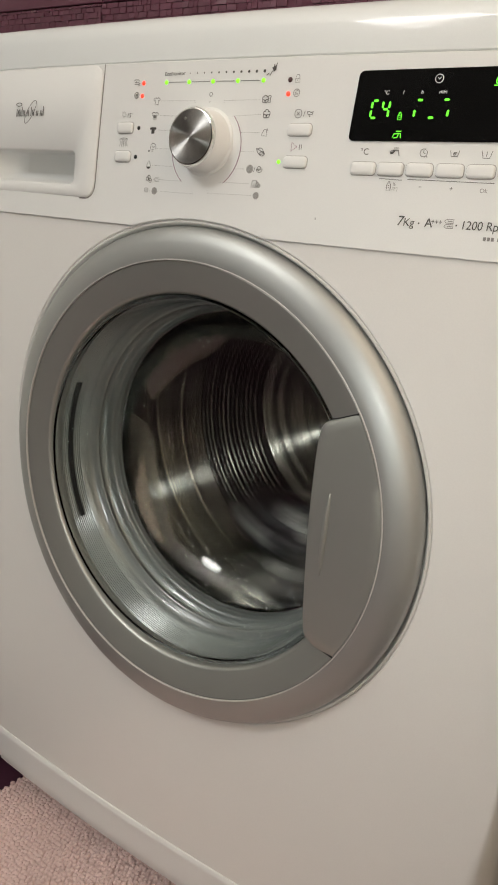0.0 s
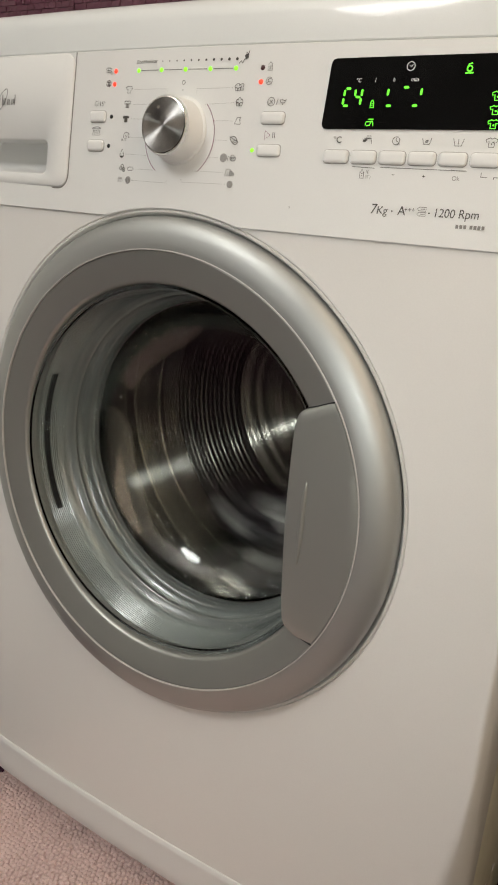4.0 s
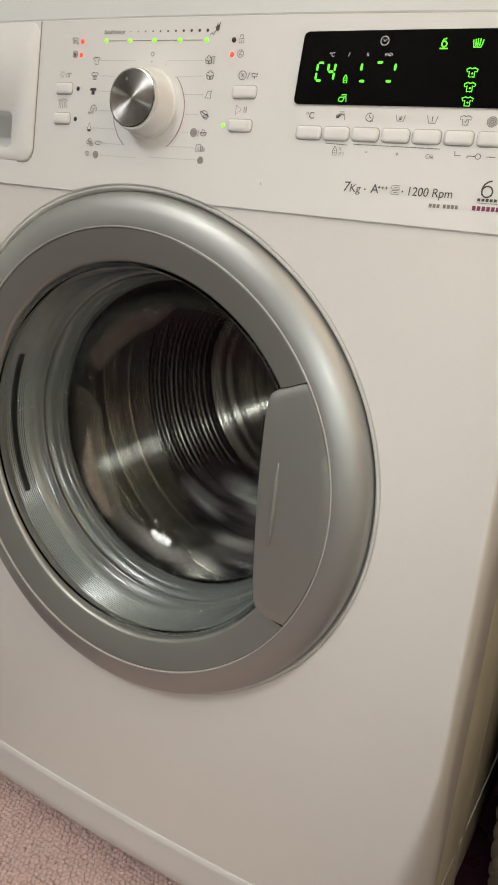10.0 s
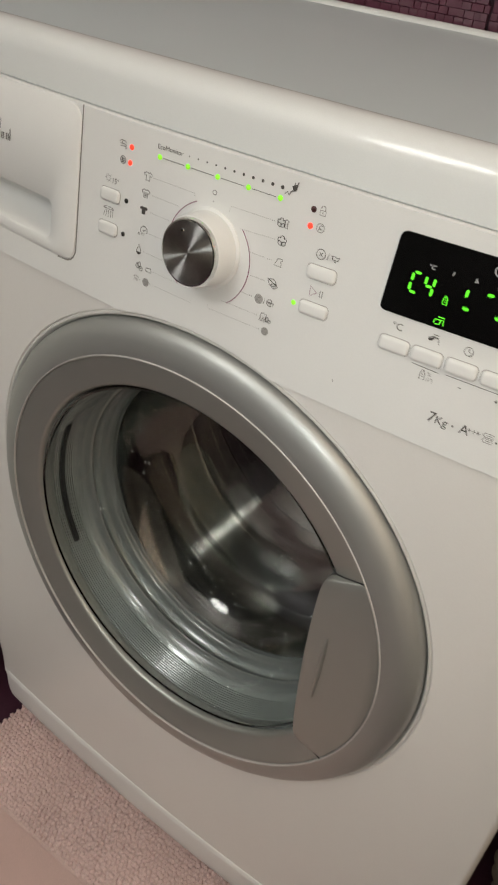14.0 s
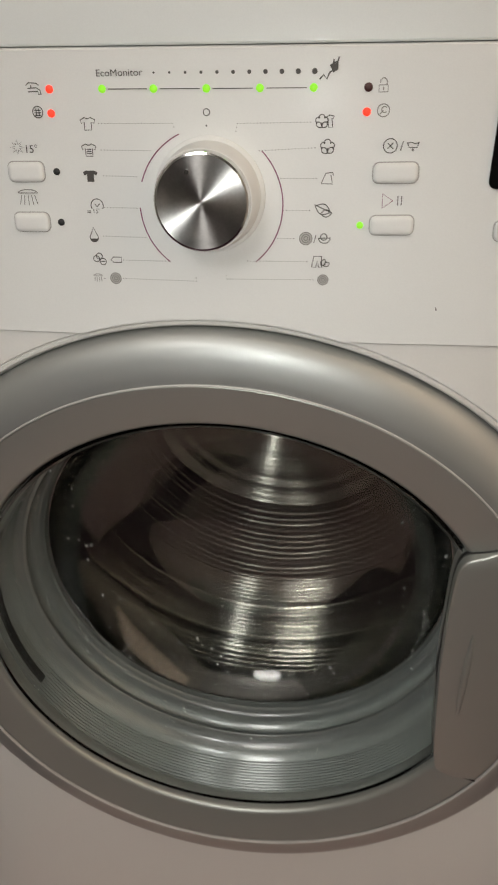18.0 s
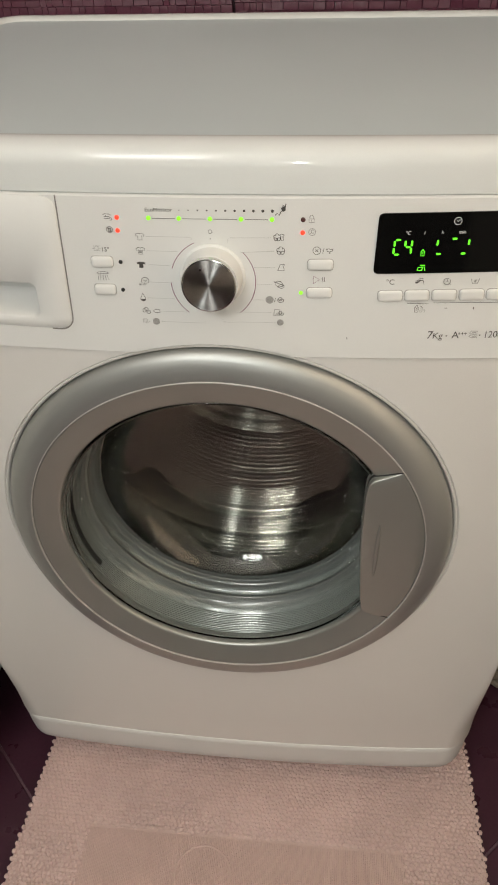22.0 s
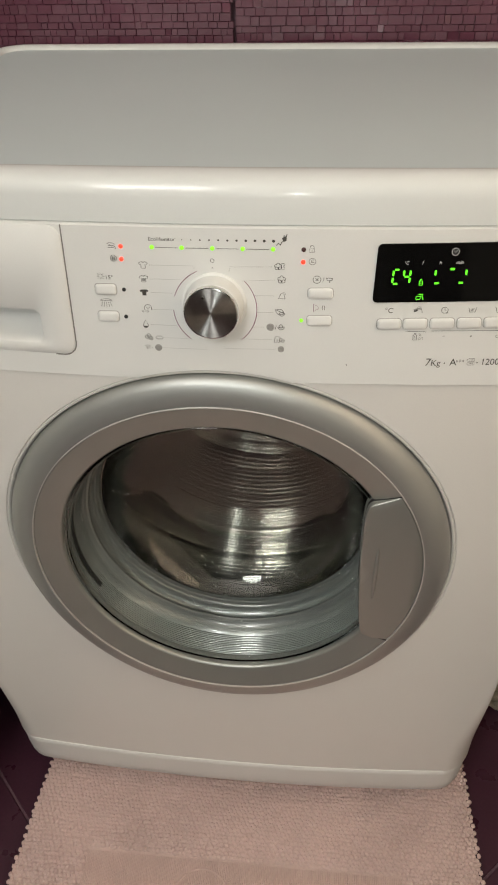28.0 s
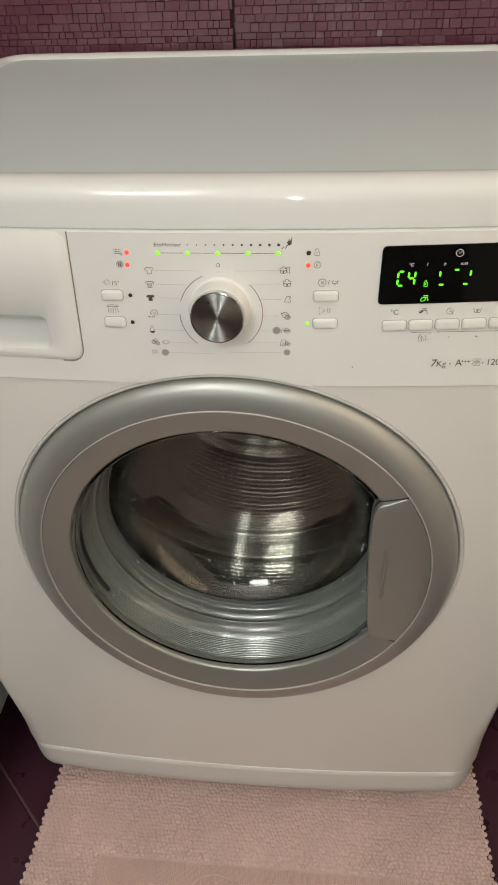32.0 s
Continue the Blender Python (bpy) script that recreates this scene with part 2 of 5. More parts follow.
# unseen front wall kept dark so glass and drum mirror less of it
DIM = material("taupe_wall_paint", (0.12, 0.12, 0.112), 0.7, grain=0.04, grain_size=150, stain=0.06, stain_size=3, bump=0.0004, bump_size=90)
# unseen right wall, coloured to bounce warm light onto the machine
WARM = material("warm_bounce_wall", (0.80, 0.73, 0.61), 0.7, grain=0.04, grain_size=150, stain=0.06, stain_size=3, bump=0.0004, bump_size=90)


def glass_material():
    m = bpy.data.materials.new("door_glass")
    m.use_nodes = True
    b = m.node_tree.nodes["Principled BSDF"]
    b.inputs["Base Color"].default_value = (0.93, 0.965, 0.955, 1)
    b.inputs["Roughness"].default_value = 0.012
    b.inputs["IOR"].default_value = 1.46
    b.inputs["Transmission Weight"].default_value = 1.0
    return m


GLASS = glass_material()
# water drops made part opaque white in place of their bright glints
WATER = material("whitened_water_drop", (0.93, 0.96, 0.96), 0.04, grain=0.02, grain_size=300)
WATER.node_tree.nodes["Principled BSDF"].inputs["Transmission Weight"].default_value = 0.75
WATER.node_tree.nodes["Principled BSDF"].inputs["IOR"].default_value = 1.33


# ---- building helpers ----
def part(name, bm, mat, parent=None, label="", smooth=True, sharp=35):
    """Links a bmesh as one mesh object under a thing or a part."""
    me = bpy.data.meshes.new(name)
    bmesh.ops.recalc_face_normals(bm, faces=bm.faces)
    if smooth:
        lim = radians(sharp)
        for fc in bm.faces:
            fc.smooth = True
        for e in bm.edges:
            e.smooth = len(e.link_faces) == 2 and e.calc_face_angle(0) < lim
    bm.to_mesh(me)
    bm.free()
    me.materials.append(mat)
    ob = new(name, me)
    if parent is not None:
        ob.parent = parent
    if label:
        ob["label"] = label
    return ob


def thing(name, label, category, group="", kind="", at=(0, 0, 0)):
    ob = new(name)
    ob.location = at
    return tagged(ob, label, category, group, kind)


def box(x0, x1, y0, y1, z0, z1, bevel=0.0, seg=2):
    bm = bmesh.new()
    m = Matrix.LocRotScale(((x0 + x1) / 2, (y0 + y1) / 2, (z0 + z1) / 2), None, (x1 - x0, y1 - y0, z1 - z0))
    bmesh.ops.create_cube(bm, size=1, matrix=m)
    if bevel:
        bmesh.ops.bevel(bm, geom=list(bm.edges), offset=bevel, segments=seg, affect="EDGES", profile=0.5)
    return bm


def lathe(profile, cx, cz, n=128, a0=0.0, a1=360.0, closed=False, cap=False):
    """Turns a profile of (radius, y) about the y axis through (cx, cz)."""
    bm = bmesh.new()
    full = abs(a1 - a0) >= 359.9
    count = n if full else n + 1
    rings = []
    for r, y in profile:
        if r < 1e-6:
            rings.append([bm.verts.new((cx, y, cz))] * count)
            continue
        rings.append([bm.verts.new((cx + r * math.cos(radians(a0 + (a1 - a0) * k / n)), y, cz + r * math.sin(radians(a0 + (a1 - a0) * k / n)))) for k in range(count)])
    pairs = list(zip(rings, rings[1:])) + ([(rings[-1], rings[0])] if closed else [])
    for a, b in pairs:
        for k in range(n):
            j = (k + 1) % count
            vs = []
            for v in (a[k], a[j], b[j], b[k]):
                if v not in vs:
                    vs.append(v)
            if len(vs) > 2:
                bm.faces.new(vs)
    return bm


def smooth_curve(points, steps=6):
    """Catmull-Rom through the points."""
    out = []
    for i in range(len(points) - 1):
        p0, p1, p2, p3 = points[max(i - 1, 0)], points[i], points[i + 1], points[min(i + 2, len(points) - 1)]
        for s in range(steps):
            t = s / steps
            out.append(tuple(0.5 * (2 * b + (c - a) * t + (2 * a - 5 * b + 4 * c - d) * t * t + (3 * b - a - 3 * c + d) * t ** 3) for a, b, c, d in zip(p0, p1, p2, p3)))
    out.append(tuple(points[-1]))
    return out


# ---- the room ----
WALL_Y = 0.462


def build_room():
    fl = thing("floor", "dark plum floor tiles laid diagonally with pale grout", "floor", kind="structure")
    part("grout_bed", box(-1.5, 0.74, -1.9, WALL_Y + 0.012, -0.06, -0.003), GROUT, fl)
    # diagonal tiles: their joints run along x + y = -0.313 and y - x = -0.375
    s, gap = 0.333, 0.003
    bm = box(-s / 2 + gap / 2, s / 2 - gap / 2, -s / 2 + gap / 2, s / 2 - gap / 2, -0.012, 0.0, 0.0012, 1)
    bmesh.ops.rotate(bm, verts=bm.verts, cent=(0, 0, 0), matrix=Matrix.Rotation(radians(45), 3, "Z"))
    tile = part("floor_tile", bm, PLUM_FLOOR, fl)
    d = s / math.sqrt(2)
    # u = (x + y), v = (y - x): corners at u = -0.313 + i * 2d, v = -0.375 + j * 2d
    reach = s / math.sqrt(2)
    tile.location = (0, -0.6, 0)
    first = True
    for i in range(-8, 8):
        for j in range(-8, 8):
            u, v = -0.313 + (i + 0.5) * 2 * d, -0.375 + (j + 0.5) * 2 * d
            x, y = (u - v) / 2, (u + v) / 2
            if not (-1.5 - reach < x < 0.74 + reach and -1.9 - reach < y < WALL_Y + 0.01 + reach):
                continue
            inside = -1.5 + reach < x < 0.74 - reach and -1.9 + reach < y < WALL_Y + 0.01 - reach
            if inside and first:
                tile.location, first = (x, y, 0), False
            elif inside:
                o = new("floor_tile", tile.data)
                o.parent, o.location = fl, (x, y, 0)
            else:
                # a tile cut along the wall
                cut = bmesh.new()
                cut.from_mesh(tile.data)
                for co, no in (((-1.499 - x, 0, 0), (-1, 0, 0)), ((0.739 - x, 0, 0), (1, 0, 0)), ((0, -1.899 - y, 0), (0, -1, 0)), ((0, WALL_Y + 0.01 - y, 0), (0, 1, 0))):
                    bmesh.ops.bisect_plane(cut, geom=cut.verts[:] + cut.edges[:] + cut.faces[:], plane_co=co, plane_no=no, clear_outer=True)
                if len(cut.faces) > 2:
                    o = part("floor_tile", cut, PLUM_FLOOR, fl)
                    o.location = (x, y, 0)
                else:
                    cut.free()
    back = thing("wall_back", "glossy plum wall tiles with a woven mosaic relief", "wall", kind="structure")
    part("wall_body", box(-1.6, 0.84, WALL_Y + 0.012, WALL_Y + 0.15, -0.06, 2.5), GROUT, back)
    # plain tiles low down, woven relief above
    wide, first_x = 0.536, -0.026
    for z0, z1 in ((0.0, 0.308), (0.308, 0.648)):
        for k in range(-3, 2):
            x0 = first_x + k * wide
            part("wall_tile", box(max(x0 + 0.001, -1.5), min(x0 + wide - 0.001, 0.739), WALL_Y, WALL_Y + 0.011, z0 + 0.001, z1 - 0.001, 0.001, 1), PLUM_WALL, back, smooth=False)
    rng = random.Random(5)
    for k in range(-3, 2):
        for z0, z1 in ((0.649, 0.987), (0.989, 1.449)):
            x0, x1 = first_x + k * wide + 0.001, first_x + (k + 1) * wide - 0.001
            x0, x1 = max(x0, -1.5), min(x1, 0.739)
            if z0 > 0.9:
                part("wall_tile", box(x0, x1, WALL_Y, WALL_Y + 0.011, z0, z1, 0.001, 1), PLUM_WALL, back, smooth=False)
                continue
            bm = bmesh.new()
            z = z0
            while z < z1 - 0.004:
                h = min(rng.choice((0.007, 0.0085, 0.010)), z1 - z)
                x = x0
                while x < x1 - 0.003:
                    w = min(rng.choice((0.007, 0.010, 0.013, 0.017)), x1 - x)
                    out = rng.uniform(0.0004, 0.0022)
                    tx, tz = rng.gauss(0, 0.00022), rng.gauss(0, 0.00018)
                    if rng.random() < 0.05:
                        tx, tz = tx * 3, tz * 4
                    e = 0.0005
                    fr = [bm.verts.new((x + e, WALL_Y - out - tx - tz, z + e)), bm.verts.new((x + w - e, WALL_Y - out + tx - tz, z + e)),
                          bm.verts.new((x + w - e, WALL_Y - out + tx + tz, z + h - e)), bm.verts.new((x + e, WALL_Y - out - tx + tz, z + h - e))]
                    bk = [bm.verts.new((a, WALL_Y, c)) for a, c in ((x, z), (x + w, z), (x + w, z + h), (x, z + h))]
                    bm.faces.new(fr)
                    for q in range(4):
                        bm.faces.new((fr[q], bk[q], bk[(q + 1) % 4], fr[(q + 1) % 4]))
                    x += w
                z += h
            part("mosaic_tile", bm, PLUM_WALL, back, smooth=False)
    for z0, z1 in ((1.451, 1.75), (1.752, 2.05), (2.052, 2.5)):
        part("wall_tile", box(-1.5, 0.739, WALL_Y, WALL_Y + 0.011, z0, z1, 0.001, 1), PLUM_WALL, back, smooth=False)
    # walls out of view, toned to steer bounce and reflections
    for name, bm, mat in (("wall_left", box(-1.6, -1.5, -1.9, WALL_Y + 0.010, -0.06, 2.5), BEIGE), ("wall_right", box(0.74, 0.84, -1.9, WALL_Y + 0.010, -0.06, 2.5), WARM),
                          ("wall_front", box(-1.6, 0.84, -2.0, -1.9, -0.06, 2.5), DIM)):
        tagged(part(name, bm, mat, smooth=False), "unseen wall behind the camera, kept dark for reflections" if name == "wall_front" else "unseen side wall, its tone set for bounce and reflections", "wall", kind="structure")
    tagged(part("ceiling", box(-1.6, 0.84, -2.0, WALL_Y + 0.15, 2.5, 2.6), CEILING, smooth=False), "plain white ceiling", "ceiling", kind="structure")


build_room()

# ---- washing machine ----
# drawn a little over size and set to its true width of 0.595 m by the scale of the whole
SIZE, RISE = 0.9385, 0.036
K, LEAN = 0.15, 0.10
HALF = 0.317
DEPTH = 0.466
DX, DZ = 0.0077, 0.478
BOW = 0.12


def face_y(x, z=0.075):
    return K * x * x - 0.009 + 0.024 * (0.696 - z)


def panel_y(x, z):
    return K * x * x + LEAN * (z - 0.809)


def on_panel(x, z, out=0.0):
    return (x, panel_y(x, z) - out, z)


def spot(x, z, out=0.0):
    """A place of the print, warped so that it lines up in the camera's view."""
    w = z - 0.76
    return on_panel(x + 0.0004 + 0.0023 * x - 0.0075 * w - 0.065 * x * w - 0.13 * x ** 3, z - 0.0004 + 0.016 * x - 0.0079 * w - 0.036 * x * w, out)


def level(x, z):
    """The height to ask of spot() for a mark that lies level at z."""
    return z + 0.0008 - 0.0142 * x


def bowed(bm):
    """Bends a flat ring back towards both sides, as the front of the machine is."""
    for v in bm.verts:
        r = math.hypot(v.co.x - DX, v.co.z - DZ)
        v.co.y += (BOW + 0.08 * min(1.0, max(0.0, (r - 0.197) / 0.025))) * (v.co.x - DX) ** 2
    return bm


def plan(start, half, back, grow=0.0, n=24, arc=8, ry=0.045):
    """Half-open outline of the front and sides seen from above, left back corner to right back corner."""
    y0 = face_y(start)
    rx = half - start
    pts = [(-half - grow, back)]
    for k in range(arc + 1):
        a = radians(90 * k / arc)
        pts.append((-start - rx * math.cos(a) - grow * math.cos(a), y0 + ry - ry * math.sin(a) - grow * math.sin(a)))
    for k in range(1, n):
        x = -start + 2 * start * k / n
        pts.append((x, face_y(x) - grow))
    for x, y in reversed(pts[:arc + 2]):
        pts.append((-x, y))
    return pts


def shell(levels, start, half, back, close_bottom=False):
    """A wall round the plan through (z, grow) levels."""
    bm = bmesh.new()
    rings = []
    for z, g in levels:
        ring = []
        for x, y in plan(start, half, back, g, ry=0.064):
            ring.append(bm.verts.new((x, y, z)))
        rings.append(ring)
    for a, b in zip(rings, rings[1:]):
        for k in range(len(a) - 1):
            bm.faces.new((a[k], a[k + 1], b[k + 1], b[k]))
        bm.faces.new((a[-1], a[0], b[0], b[-1]))
    if close_bottom:
        bm.faces.new(rings[0])
    return bm


def dish(x, z):
    """How far the sheet is pressed in round the door."""
    r = math.hypot(x - DX, z - DZ)
    f = min(1.0, max(0.0, (0.2280 - r) / 0.0035))
    return 0.0085 * f * f * (3 - 2 * f)


def cabinet_mesh():
    """Sides and rounded corners, and a front with a round hole."""
    bm = bmesh.new()
    z0, z1, half = 0.077, 0.6975, HALF

    def upright(z):
        # the corner is tight high up and widens towards the plinth
        f = min(1.0, max(0.0, (z - z0) / 0.22))
        return f * f * (3 - 2 * f)

    def corner(z):
        return 0.270 + 0.038 * upright(z)
    levels = [z0 + 0.22 * k / 12 for k in range(13)] + [0.40, 0.55, 0.70, 0.830]
    for sgn in (-1, 1):
        grid = []
        for z in levels:
            start, tight = corner(z), upright(z)
            y0, ry, rx = face_y(start, z), 0.058 - 0.040 * tight, half - start
            col = [(start - 0.005, face_y(start - 0.005, z) + 0.0003)]
            for k in range(13):
                f = 1 - (1 - k / 12) ** 1.8
                col.append((start + rx * f, y0 + ry * ((1 - tight) * (1 - math.sqrt(1 - f * f)) + tight * f ** 5)))
            col += [(half, 0.0815), (half - 0.0008, 0.0828), (half - 0.0040, 0.0830), (half - 0.0045, DEPTH - 0.006), (half - 0.010, DEPTH)]
            grid.append([bm.verts.new((sgn * x, y, z)) for x, y in col])
        for a, b in zip(grid, grid[1:]):
            for k in range(len(a) - 1):
                bm.faces.new((a[k], a[k + 1], b[k + 1], b[k]))
    vs = [bm.verts.new(p) for p in ((-half + 0.006, DEPTH, z0), (half - 0.006, DEPTH, z0), (half - 0.006, DEPTH, 0.830), (-half + 0.006, DEPTH, 0.830))]
    bm.faces.new(vs)
    vs = [bm.verts.new(p) for p in ((-half, 0.06, z0), (half, 0.06, z0), (half, DEPTH, z0), (-half, DEPTH, z0))]
    bm.faces.new(vs)
    corners = [math.atan2(z - DZ, side * corner(z) - DX) for side in (-1, 1) for z in (z0, z1)]
    angles = sorted([2 * math.pi * k / 128 - math.pi for k in range(128)] + corners)
    rings = []
    for hole, f in [(r, 0.0) for r in (0.202, 0.214, 0.2234, 0.2242, 0.2248, 0.2254, 0.2260, 0.2266, 0.2273, 0.2281)] + [(0.2281, f) for f in (0.1, 0.25, 0.4, 0.6, 0.8, 1.0)]:
        ring = []
        for a in angles:
            c, s = math.cos(a), math.sin(a)
            tz = ((z1 if s > 0 else z0) - DZ) / s if abs(s) > 1e-9 else 1e9
            tx = 1e9
            if abs(c) > 1e-9:
                z = DZ
                for _ in range(12):
                    tx = (math.copysign(corner(min(z1, max(z0, z))), c) - DX) / c
                    z = DZ + min(tx, tz) * s
            lo = min(hole, tx, tz)
            r = lo + (min(tx, tz) - lo) * f
            x, z = DX + r * c, DZ + r * s
            ring.append(bm.verts.new((x, face_y(x, z) + dish(x, z), z)))
        rings.append(ring)
    for a, b in zip(rings, rings[1:]):
        for k in range(len(a)):
            j = (k + 1) % len(a)
            bm.faces.new((a[k], a[j], b[j], b[k]))
    bmesh.ops.remove_doubles(bm, verts=bm.verts, dist=0.00005)
    return bm


machine = thing("washing_machine", "white front-loading washing machine with a silver porthole door, running", "washing machine", at=(0, 0, RISE * SIZE))
machine.scale = (SIZE, SIZE, SIZE)
part("cabinet", cabinet_mesh(), ENAMEL, machine)


def side_mesh(sgn):
    """A steel side with upright pressed ribs behind the front wrap."""
    prof = [(0.0845, 0.3135), (0.0845, 0.3155), (0.0855, 0.3162), (0.16, 0.3162), (0.164, 0.3173), (0.169, 0.318), (0.174, 0.3173), (0.178, 0.3145), (0.184, 0.3141), (0.189, 0.3157), (0.194, 0.3173), (0.2, 0.3173), (0.205, 0.3147), (0.212, 0.3141), (0.218, 0.3157), (DEPTH - 0.012, 0.316), (DEPTH - 0.010, 0.3135)]
    bm = bmesh.new()
    rows = [[bm.verts.new((sgn * x, y, z)) for y, x in prof] for z in (0.0, 0.20, 0.50, 0.825)]
    for a, b in zip(rows, rows[1:]):
        for k in range(len(prof) - 1):
            bm.faces.new((a[k], a[k + 1], b[k + 1], b[k]))
    return bm


for sgn in (-1, 1):
    part("side_panel", side_mesh(sgn), SHADED_SIDE, machine, "steel side panel with pressed ribs, shade and reflections painted in", sharp=60)
plinth = shell([(0.0222, -0.016), (0.0235, -0.006), (0.030, -0.001), (0.043, 0.0004), (0.0705, 0.0008), (0.0722, 0.0026), (0.0762, 0.0026), (0.079, 0.0010), (0.081, -0.006)], 0.266, HALF - 0.0028, 0.082, close_bottom=True)
part("plinth", plinth, PLASTIC, machine, "white plastic plinth strip with a raised top edge")
for x in (-0.20, 0.20):
    for y in (0.13, 0.37):
        bm = bmesh.new()
        bmesh.ops.create_cone(bm, cap_ends=True, segments=24, radius1=0.02, radius2=0.017, depth=0.075, matrix=Matrix.Translation((x, y, 0.0375 - RISE)))
        part("foot", bm, DARK_RUBBER, machine, "black adjustable foot")


POCKET = (-0.2550, -0.1345, 0.7258, 0.7540)


def panel_mesh():
    bm = bmesh.new()
    z0, z1, start, half = 0.6955, 0.8246, 0.303, HALF
    levels = [(z0 + 0.0008, 0.006), (z0, 0.0015), (z0 + 0.001, 0.0)] + [(0.6971 + 0.0006 * k, 0.0) for k in range(32)] + [(POCKET[2] - 0.001, 0.0), (POCKET[3] + 0.001, 0.0), (0.775, 0.0), (0.800, 0.0), (z1 - 0.0006, 0.0), (z1, 0.001), (z1, 0.02)]
    columns = [-start, -0.280, POCKET[0] - 0.001, -0.22, -0.19, -0.16, POCKET[1] + 0.001] + [-0.12 + 0.002 * k for k in range(128)] + [0.14 + 0.012 * k for k in range(13)] + [start]
    rings = []
    for z, back in levels:
        ring = [(x, panel_y(x, z) + back + dish(x, z), z) for x in columns]
        yc = panel_y(start, z)
        for k in range(1, 7):
            a = radians(90 * k / 6)
            x, y = start + (half - start) * math.sin(a) - back * math.sin(a) * 0.5, yc + back + 0.035 * (1 - math.cos(a))
            ring.append((x, y, z))
            ring.insert(0, (-x, y, z))
        rings.append([bm.verts.new(p) for p in ring])
    for i, (a, b) in enumerate(zip(rings, rings[1:])):
        for k in range(len(a) - 1):
            if abs(levels[i][0] - POCKET[2] + 0.001) < 1e-6 and 8 <= k < 12:
                continue
            bm.faces.new((a[k], a[k + 1], b[k + 1], b[k]))
    return bm


panel = part("control_panel", panel_mesh(), PLASTIC, machine, "white control panel with printed programme symbols")


def lid_mesh():
    """The worktop: a rounded front lip, a raised rim and a sunk grey field are separate meshes; this is the white frame."""
    bm = bmesh.new()
    prof = [(0.8252, 0.012, 0), (0.8252, 0.0052, 0), (0.8262, 0.0040, 0), (0.845, 0.0050, 0), (0.8525, 0.0072, 0), (0.8572, 0.0112, 0), (0.8602, 0.0170, 0), (0.8612, 0.0230, 0), (0.8608, 0.0280, 0), (0.8590, 0.0310, 0)]
    n = 40
    rows = []
    for z, off, _ in prof:
        inset = max(0.0, off)
        rows.append([bm.verts.new((x, (0.0 + K * x * x) * max(0.0, 1 - off / 0.06) + off, z)) for x in [(-HALF + inset * 0.25) + (2 * HALF - inset * 0.5) * k / n for k in range(n + 1)]])
    for a, b in zip(rows, rows[1:]):
        for k in range(n):
            bm.faces.new((a[k], a[k + 1], b[k + 1], b[k]))
    return bm


part("worktop_front_lip", lid_mesh(), LIP, machine, "rounded white front lip of the worktop")


def rim_mesh():
    """A raised white rim along both sides and the back, rounded at the back corners."""
    bm = bmesh.new()
    path = [(-0.3095, 0.014)] + [(-0.3095, 0.02 + 0.416 * k / 8) for k in range(9)]
    for k in range(1, 9):
        a = radians(90 * k / 8)
        path.append((-0.3095 + 0.032 * (1 - math.cos(a)), 0.436 + 0.032 * math.sin(a)))
    path += [(-x, y) for x, y in reversed(path)]
    cross = [(-0.007, 0.8260), (-0.007, 0.857), (-0.0055, 0.8605), (-0.002, 0.8622), (0.003, 0.8618), (0.0065, 0.8595), (0.008, 0.8565)]
    rows = []
    for i, (x, y) in enumerate(path):
        a, b = Vector(path[max(i - 1, 0)]), Vector(path[min(i + 1, len(path) - 1)])
        t = (b - a).normalized()
        nx, ny = t.y, -t.x
        rows.append([bm.verts.new((x + nx * o, y + ny * o, z)) for o, z in cross])
    for a, b in zip(rows, rows[1:]):
        for k in range(len(cross) - 1):
            bm.faces.new((a[k], b[k], b[k + 1], a[k + 1]))
    return bm


part("worktop_rim", rim_mesh(), LIP, machine, "raised white rim round the worktop")
part("worktop", box(-0.305, 0.305, 0.022, 0.465, 0.832, 0.8572, 0.001, 1), LID, machine, "smooth pale grey worktop surface")

# ---- drawer ----


def add_ribbon(bm, points, width, out, closed=False, place=spot):
    pts = [Vector(p) for p in points]
    n = len(pts)
    left, right = [], []
    for i, p in enumerate(pts):
        a = pts[(i - 1) % n] if closed or i else p
        b = pts[(i + 1) % n] if closed or i < n - 1 else p
        t = (b - a)
        t = t.normalized() if t.length > 1e-9 else Vector((1, 0))
        o = Vector((-t.y, t.x)) * width / 2
        left.append(bm.verts.new(place(p.x + o.x, p.y + o.y, out)))
        right.append(bm.verts.new(place(p.x - o.x, p.y - o.y, out)))
    for i in range(n if closed else n - 1):
        j = (i + 1) % n
        bm.faces.new((left[i], left[j], right[j], right[i]))


def add_disc(bm, x, z, r, out, n=12, squash=1.0):
    c = bm.verts.new(spot(x, z, out))
    ring = [bm.verts.new(spot(x + r * math.cos(2 * math.pi * k / n), z + squash * r * math.sin(2 * math.pi * k / n), out)) for k in range(n)]
    for k in range(n):
        bm.faces.new((c, ring[k], ring[(k + 1) % n]))


def add_poly(bm, points, out):
    bm.faces.new([bm.verts.new(spot(x, z, out)) for x, z in points])


